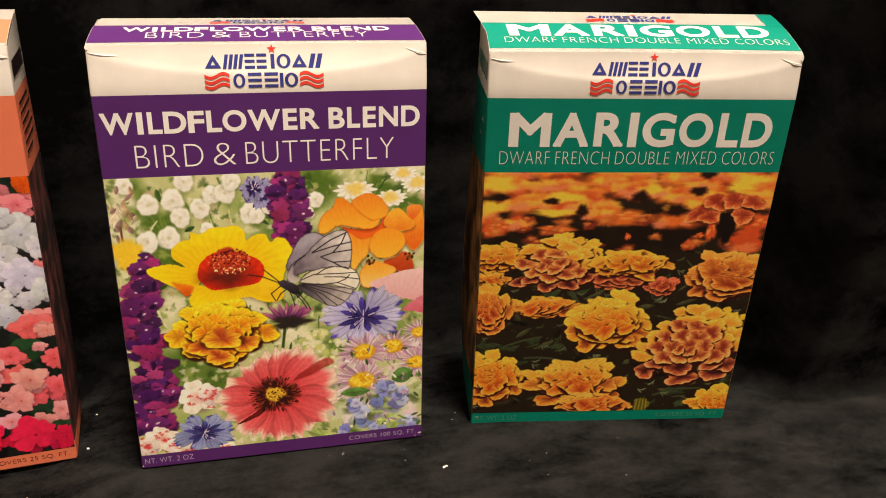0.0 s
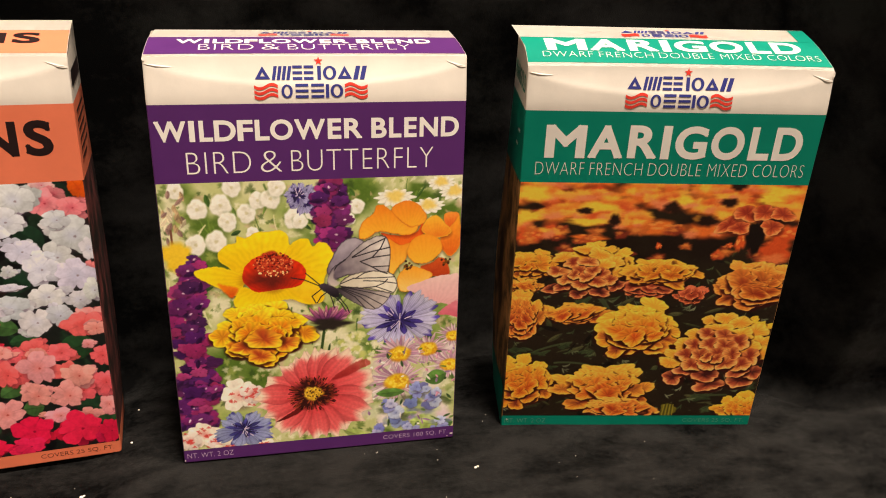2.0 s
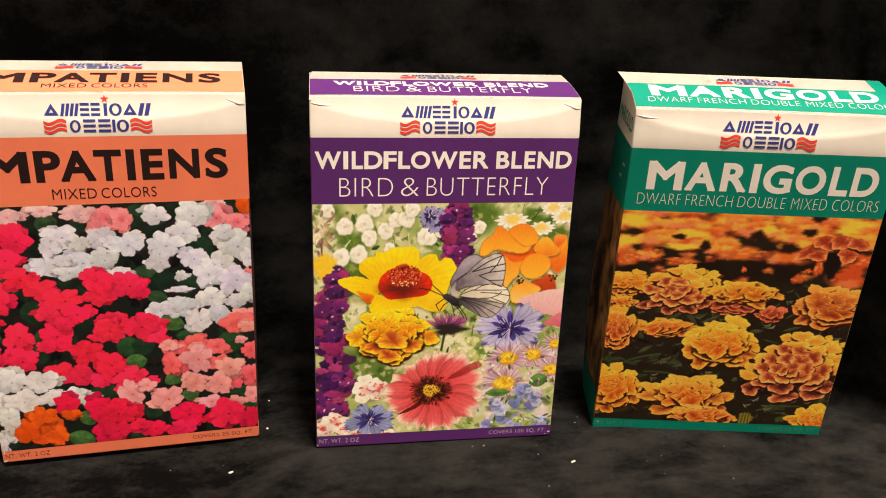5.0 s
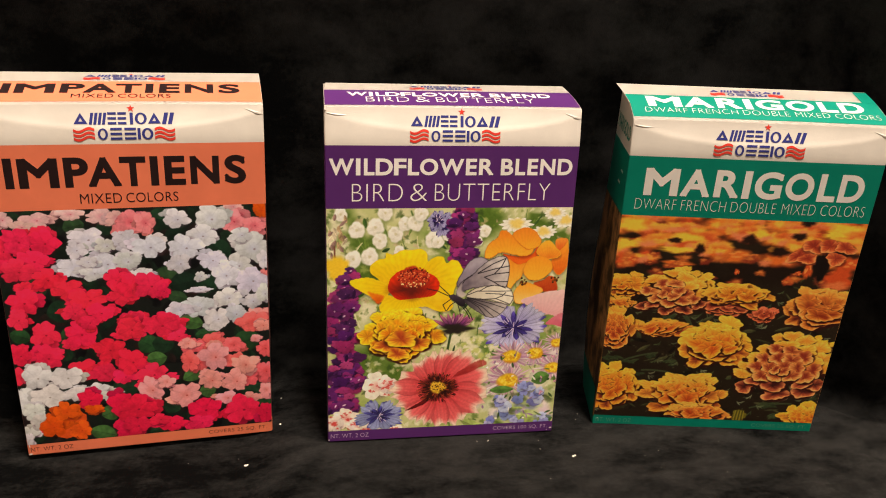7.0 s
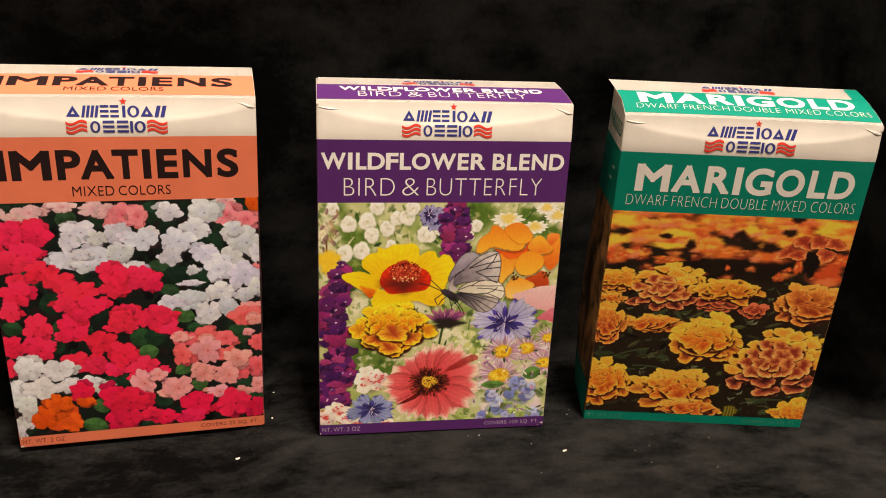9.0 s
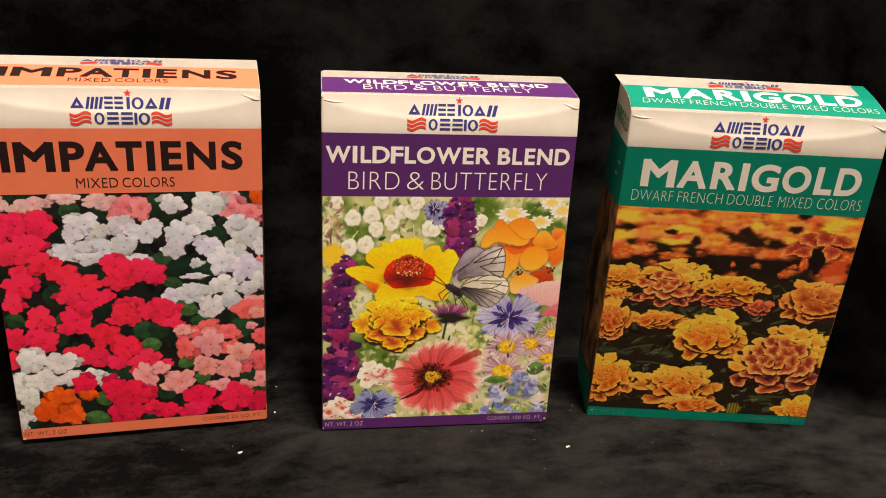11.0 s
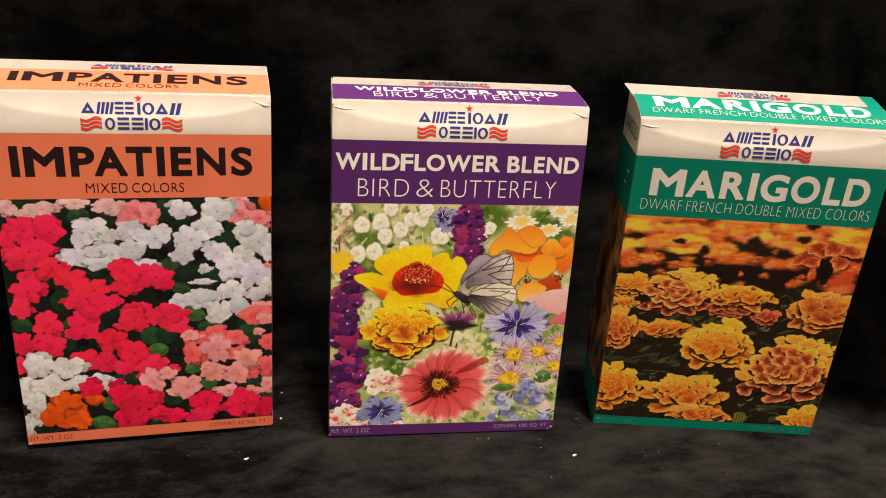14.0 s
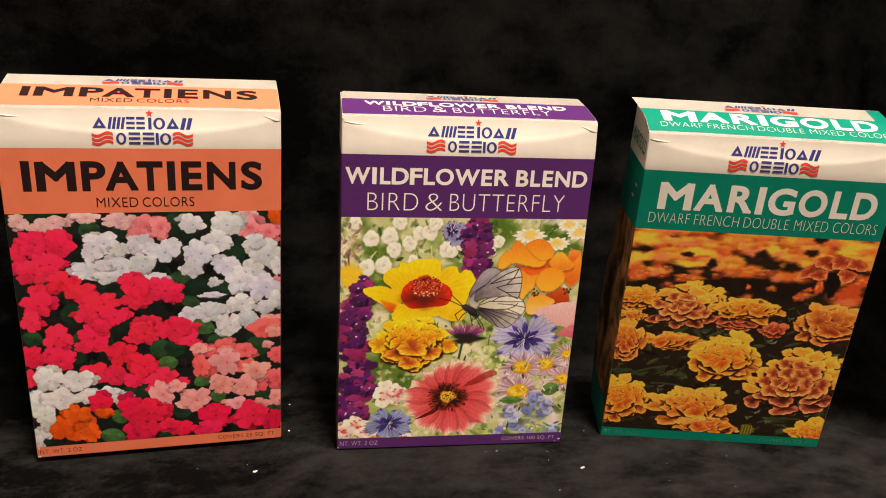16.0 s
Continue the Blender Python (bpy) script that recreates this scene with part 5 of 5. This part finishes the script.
def side_swell(z):
    """How a slack side bellies out, most at a third of its height."""
    return math.sin(math.pi * min(1.0, max(0.0, 1 - z / TOP)) ** 1.5)


def carton_body(floor_z, rise, bulge, belly):
    """The folded carton: front with its pressed top edge, two sides, back and base, with softly rounded upright edges."""
    bm = bmesh.new()
    r = 0.0007
    levels = [floor_z, floor_z + 0.0012, 0.006, 0.018, 0.03, 0.045, 0.06, 0.075, 0.09, 0.105, TITLE, 0.136, BRAND] + [BRAND + (TOP - BRAND) * i / 20 for i in range(1, 21)]
    front = [r + (WIDE - 2 * r) * i / 48 for i in range(49)]
    rings = []
    for z in levels:
        ring = [(x, front_y(x, z), z) for x in front]
        edge_r, edge_l = front_y(WIDE - r, z), front_y(r, z)
        high = z + (0.0078 * rise if z == TOP else 0.0)
        ring += [(WIDE - 0.2 * r, edge_r + 0.3 * r, z), (WIDE, edge_r + r, z), (WIDE, DEEP * 0.5, (z + high) / 2), (WIDE, DEEP - r, high), (WIDE - r, DEEP, high)]
        ring += [(WIDE * 0.5, DEEP, high), (r, DEEP, high), (0, DEEP - r, high), (0, DEEP * 0.5, (z + high) / 2), (0, edge_l + r, z), (0.2 * r, edge_l + 0.3 * r, z)]
        swell = bulge * side_swell(z)
        for k, share in ((50, 0.0), (51, 0.7), (52, 1.0), (53, 1.0)):
            ring[k] = (ring[k][0] + belly * side_swell(z) * share, *ring[k][1:])
        for k, share in ((-5, 1.0), (-4, 1.0), (-3, 0.7)):
            ring[k] = (ring[k][0] - swell * share, *ring[k][1:])
        rings.append([bm.verts.new(p) for p in ring])
    for low, high in zip(rings, rings[1:]):
        z = (low[0].co.z + high[0].co.z) / 2
        for a, b, c, d in zip(low, low[1:] + low[:1], high[1:] + high[:1], high):
            f = bm.faces.new((a, b, c, d))
            f.smooth = True
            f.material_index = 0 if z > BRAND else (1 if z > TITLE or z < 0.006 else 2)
    bm.faces.new(list(reversed(rings[0])))
    return bm


def crease(x, z, length, thick, tilt):
    """A short fold pushed up in the board at a corner: a low ridge that tapers at both ends."""
    bm = bmesh.new()
    rows = []
    for i in range(13):
        u, swell = x + length * i / 12, math.sin(math.pi * i / 12) ** 0.7 + 0.05
        mid = z + (u - x) * tilt - 0.0003 * math.sin(math.pi * i / 12)
        rows.append([bm.verts.new(on_front(u, mid + f * thick * swell, h * thick * swell + 0.00003)) for f, h in ((-1.6, 0), (-0.5, 0.75), (0.3, 0.9), (1.4, 0))])
    for a, b in zip(rows, rows[1:]):
        for k in range(3):
            bm.faces.new((a[k], b[k], b[k + 1], a[k + 1])).smooth = True
    return bm


def seed_carton(where, label, band, side, title, small, weight, picture, floor_z, word=WHITE_INK, cut=0.0, nick=0.0003, flare=0.0, small_ink=None, rise=1.0, bulge=0.0, worn_end=0.0, belly=0.0):
    """One carton with its print. title and small: pieces of text with their marks, z0, z1 on the front, then depth and width on the lid."""
    thing = tagged(new("seed_box"), label, "seed box", group="seed boxes in a row")
    thing.matrix_world = where
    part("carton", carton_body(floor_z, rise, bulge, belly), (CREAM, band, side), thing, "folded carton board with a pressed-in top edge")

    def lid(x, d, proud):
        px, py, pz = on_lid(x, d / 0.031, proud, rise)
        if cut and d > 0.018:
            px += max(0.0, 1 - px / 0.016) * cut * (d - 0.018) / 0.013
        px -= max(0.0, 1 - px / 0.02) * flare * max(0.0, d - 0.012) / 0.019
        return (px, py, pz)

    bm = sheet(lid, 0.0001, WIDE - 0.0001, 0, 0.031, 48, 32, 0.0)
    bmesh.ops.solidify(bm, geom=bm.faces[:], thickness=0.0005)
    for f in bm.faces:
        f.smooth = False
    bmesh.ops.recalc_face_normals(bm, faces=bm.faces[:])
    flap = part("lid", bm, CREAM, thing, "cream lid flap tucked in at the front")
    part("lid_band", sheet(lid, 0.0003, WIDE - nick, 0.0018, 0.0194, 48, 24, 0.00008), band, flap)
    if worn_end:
        part("lid_band", sheet(lid, WIDE - worn_end, WIDE - 0.0002, 0.0190, 0.0305, 6, 6, 0.00014), band, flap)
    ribbon = part("title_band", sheet(on_front, 0.0004, WIDE - 0.0004, TITLE, BRAND, 12, 3, 0.00003), band, thing, "plain printed colour band behind the title")
    hem = part("bottom_stripe", sheet(on_front, 0.0004, WIDE - 0.0004, floor_z + 0.0003, floor_z + 0.006, 12, 1, 0.00003), band, thing, "narrow printed stripe along the bottom edge")
    emblem(thing, on_front, 0.0575, 0.1522, 14.3, 0.00014)
    emblem(flap, lid, 0.0565, 0.0212, 7.4, 0.00018, 0.84)
    for pieces, z0, z1, s0, s1, l0, l1, heavy in (title, small):
        part("lettering", words(pieces, heavy, z0 * MM, z1 * MM, on_front, 0.000075), word, ribbon, "printed capital letters of the title")
        part("lid_lettering", words(pieces, heavy, s0 * 0.031, s1 * 0.031, lid, 0.00022, l0, l1), word, flap)
    for text, x0, x1 in (("NT. WT. 2 OZ", 1.5, 20.2), (weight, 83.6, 112.2)):
        part("small_lettering", letters(text, -0.012, x0 * MM, x1 * MM, floor_z + 1.9 * MM, floor_z + 4.3 * MM, on_front, 0.00006), small_ink or word, hem)
    printed_sheet(thing, picture, floor_z + 0.006)
    for x, z, length, tilt in ((0.0004, TOP - 0.0022, 0.0095, -0.12), (WIDE - 0.0080, TOP - 0.0016, 0.0078, -0.25), (WIDE - 0.0052, TOP - 0.0028, 0.0050, -0.2)):
        part("corner_crease", crease(x, z, length, 0.00024, tilt), CREAM, thing)
    return thing


def nick(thing, x, z, w, h, material):
    """A small worn spot where the print has rubbed off the board."""
    bm = bmesh.new()
    dice = random.Random(int(x * 1e5) + 7)
    ring = [bm.verts.new(on_front(x + w * math.cos(a) * dice.uniform(0.5, 1), z + h * math.sin(a) * dice.uniform(0.5, 1), 0.0002)) for a in [i * math.pi / 4 for i in range(8)]]
    bm.faces.new(ring)
    part("worn_spot", bm, material, thing)


def side_print(thing, text, ink, bulge):
    """Lettering and two small marks on a carton's left side."""
    def on_side(d, z, proud):
        back = 1 - d / DEEP
        belly = 0.7 * back / 0.5 if back < 0.5 else 0.7 + 0.3 * (back - 0.5) / 0.5
        return (-proud - bulge * side_swell(z) * belly, DEEP - d, z)
    part("side_lettering", letters(text, 0.02, 0.003, 0.031, 0.1555, 0.1625, on_side, 0.0001), ink, thing)
    for z, d in ((0.139, 0.023), (0.133, 0.020)):
        bm = bmesh.new()
        strip(bm, [d, d + 0.002, d + 0.004], lambda _: z, lambda _: z + 0.0012, on_side, 0.0001)
        part("side_mark", bm, CREAM, thing)
    bm = bmesh.new()
    for j in range(6):
        strip(bm, [0.0012 + (DEEP - 0.0024) * i / 8 for i in range(9)], lambda d: 0.0025 + (0.0235 - 0.1 * d) * j / 6, lambda d: 0.0025 + (0.0235 - 0.1 * d) * (j + 1) / 6, on_side, 0.0003)
    bmesh.ops.remove_doubles(bm, verts=bm.verts[:], dist=0.00001)
    part("side_panel", bm, ink, thing, "plain green printed panel low on the side")


def side_bars(thing, belly):
    """Small print on a carton's other side, too fine to read: one heavy line on the cream, thin lines on the colour band."""
    def on_side(d, z, proud):
        share = 0.7 * d / 0.5 / DEEP if d < DEEP * 0.5 else 0.7 + 0.3 * (d / DEEP - 0.5) / 0.5
        return (WIDE + proud + belly * side_swell(z) * share, d, z)
    for z, tall, d0, d1, ink in ((0.1555, 0.006, 0.004, 0.030, BLACK), (0.1455, 0.0012, 0.005, 0.027, BLACK), (0.1420, 0.0012, 0.005, 0.029, BLACK), (0.1385, 0.0012, 0.005, 0.024, BLACK),
                                 (0.1350, 0.0012, 0.005, 0.028, BLACK), (0.1315, 0.0012, 0.005, 0.026, BLACK), (0.1280, 0.0012, 0.005, 0.020, BLACK)):
        bm = bmesh.new()
        strip(bm, [d0 + (d1 - d0) * i / 8 for i in range(9)], lambda _: z, lambda _: z + tall, on_side, 0.0002)
        part("side_mark", bm, ink, thing)


def printed_sheet(thing, picture, low):
    """The photograph on the front, as a fine sheet that carries its ink."""
    inks = picture.finished()
    rows, cols = inks.shape[:2]
    xs, zs = np.linspace(0.0004, WIDE - 0.0004, cols), np.linspace(low, TITLE, rows)
    gx, gz = np.meshgrid(xs, zs)
    points = np.stack([gx, np.full_like(gx, -0.00006), gz], -1).reshape(-1, 3)
    at = np.arange(rows * cols).reshape(rows, cols)
    quads = np.stack([at[:-1, :-1], at[:-1, 1:], at[1:, 1:], at[1:, :-1]], -1).reshape(-1, 4)
    me = bpy.data.meshes.new("printed_picture")
    me.vertices.add(len(points))
    me.vertices.foreach_set("co", points.ravel().astype(np.float32))
    me.loops.add(quads.size)
    me.loops.foreach_set("vertex_index", quads.ravel().astype(np.int32))
    me.polygons.add(len(quads))
    me.polygons.foreach_set("loop_start", np.arange(0, quads.size, 4, dtype=np.int32))
    me.update(calc_edges=True)
    layer = me.color_attributes.new("ink", "FLOAT_COLOR", "POINT")
    layer.data.foreach_set("color", np.concatenate([inks, np.ones((rows, cols, 1))], -1).ravel().astype(np.float32))
    me.materials.append(PICTURE)
    ob = new("printed_picture", me)
    ob.parent = thing
    tagged(ob, picture.label)

PURPLE, GREEN, ORANGE = board("purple_band", srgb(86, 40, 106)), board("green_band", srgb(0, 135, 112)), board("orange_band", srgb(240, 128, 92))
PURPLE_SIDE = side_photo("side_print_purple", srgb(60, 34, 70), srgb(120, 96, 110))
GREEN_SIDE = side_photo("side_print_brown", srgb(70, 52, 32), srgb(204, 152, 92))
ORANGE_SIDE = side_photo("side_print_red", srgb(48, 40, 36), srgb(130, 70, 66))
FAINT_LILAC, FAINT_GREEN = board("pale_lilac_ink", srgb(206, 184, 204)), board("pale_green_ink", srgb(104, 168, 140))
BLACK = board("black_ink", srgb(38, 22, 22))

wildflower_box = seed_carton(pose(0, 0, 0), "purple and cream wildflower seed box standing on black velvet", PURPLE, PURPLE_SIDE,
            ((("W", 1.8, 12.7), ("I", 13.6, 15.6), ("L", 17.1, 21.8), ("D", 22.3, 29.9), ("F", 30.4, 35.9), ("L", 36.6, 41.7), ("O", 42.0, 50.2), ("W", 50.7, 61.9), ("E", 62.8, 67.8), ("R", 68.8, 75.6), ("B", 78.9, 84.7), ("L", 85.6, 90.3), ("E", 91.3, 96.1), ("N", 97.2, 104.2), ("D", 105.4, 112.4)), 137.0, 144.7, 0.37, 0.525, 10.2, 103.8, 0.03),
            ((("BIRD", 11.8, 34.6), ("&", 38.0, 45.7), ("BUTTERFLY", 49.1, 102.7)), 125.0, 133.1, 0.165, 0.335, 18.4, 95.0, -0.021), "COVERS 100 SQ. FT.", wildflower_print(), 0.0, cut=0.001, small_ink=FAINT_LILAC, rise=0.62)
marigold_box = seed_carton(pose(0.13848, 0.00534, -0.00127, 5.51, -0.24, -9.48), "green and cream marigold seed box standing on black velvet", GREEN, GREEN_SIDE,
            ((("M", 8.6, 24.2), ("A", 25.3, 38.8), ("R", 40.6, 52.0), ("I", 53.5, 56.9), ("G", 58.7, 71.3), ("O", 72.7, 85.6), ("L", 87.8, 95.9), ("D", 97.2, 108.4)), 131.8, 145.3, 0.305, 0.58, 8.5, 107.0, 0.036),
            ((("DWARF", 5.6, 24.6), ("FRENCH", 26.9, 47.4), ("DOUBLE", 49.8, 70.6), ("MIXED", 73.3, 88.7), ("COLORS", 91.2, 111.3)), 124.9, 130.1, 0.165, 0.275, 6.4, 112.0, -0.026), "COVERS 25 SQ. FT.", marigold_print(), 0.001, nick=0.0003, flare=0.003, small_ink=FAINT_GREEN, rise=0.93, bulge=0.0032, worn_end=0.0065)
side_print(marigold_box, "MARIGOLD", GREEN, 0.0032)
impatiens_box = seed_carton(pose(-0.14225, 0.00618, -0.00062, 2.57, 0.38, 6.24), "orange and cream impatiens seed box standing on black velvet", ORANGE, ORANGE_SIDE,
            ((("I", 8.6, 12.0), ("M", 13.9, 29.5), ("P", 31.7, 41.4), ("A", 40.9, 54.3), ("T", 54.0, 64.6), ("I", 66.3, 69.6), ("E", 72.1, 80.8), ("N", 82.9, 95.1), ("S", 97.2, 106.6)), 131.6, 144.9, 0.27, 0.54, 8.8, 105.5, 0.036),
            ((("MIXED", 36.8, 53.7), ("COLORS", 55.5, 77.1)), 124.2, 128.6, 0.145, 0.24, 36.5, 76.4, -0.006), "COVERS 25 SQ. FT.", impatiens_print(), -0.003, BLACK, rise=0.88, belly=0.0016)
side_bars(impatiens_box, 0.0016)

for box, x, z, w, h in ((wildflower_box, 0.0006, 0.1662, 0.0007, 0.0012), (wildflower_box, 0.1139, 0.0022, 0.0009, 0.0007), (wildflower_box, 0.1120, 0.0010, 0.0004, 0.0003),
                        (wildflower_box, 0.0006, 0.0010, 0.0004, 0.0006), (marigold_box, 0.1146, 0.1655, 0.0006, 0.0014), (marigold_box, 0.0024, 0.0050, 0.0005, 0.0004),
                        (impatiens_box, 0.0012, -0.0022, 0.0012, 0.0006), (impatiens_box, 0.0012, 0.0024, 0.0004, 0.0010)):
    nick(box, x, z, w, h, CREAM)

# ---- crumbs and lint on the velvet ----
def crumb(x, y, size, seed):
    bm = bmesh.new()
    bmesh.ops.create_icosphere(bm, subdivisions=2, radius=size)
    for v in bm.verts:
        v.co *= 1 + 0.5 * noise.noise(v.co * 900 + Vector((seed, 0, 0)))
        v.co.z *= 0.6
        v.co.x *= 1.25
    ob = tagged(part("crumb", bm, CRUMB), "tiny white crumb lying on the black velvet", "crumb", group="crumbs on the cloth")
    z = max(cloth_point(x, s)[2] for s in (y - back_line(x) + 0.008,))
    ob.location, ob.rotation_euler = (x, y, z + size * 0.45), (0, 0, seed)
    return ob


SPECKS = ((0.1198, -0.0225, 0.0006), (0.1209, -0.0222, 0.0005), (-0.0396, -0.0078, 0.0006), (-0.0388, -0.0073, 0.00045), (-0.0243, 0.0222, 0.0005), (-0.0247, 0.0482, 0.0004))
LINT = ((0.0805, -0.0052, 0.00030), (0.1062, -0.0074, 0.00025), (0.1336, 0.0149, 0.00030), (0.1555, -0.0262, 0.00020), (0.1037, -0.0393, 0.00030), (0.1597, -0.0369, 0.00025), (0.0800, -0.0058, 0.00035), (0.0746, -0.0055, 0.00025), (0.1050, -0.0147, 0.00030), (-0.0672, -0.0027, 0.00025), (-0.0436, -0.0012, 0.00025), (0.1984, -0.0182, 0.00025), (0.1640, -0.0229, 0.00030), (0.1910, -0.0429, 0.00025), (0.1310, 0.0100, 0.00030))
for n, (x, y, size) in enumerate(SPECKS + LINT):
    crumb(x, y, size if n < len(SPECKS) else size * 0.6, n + 1.0)
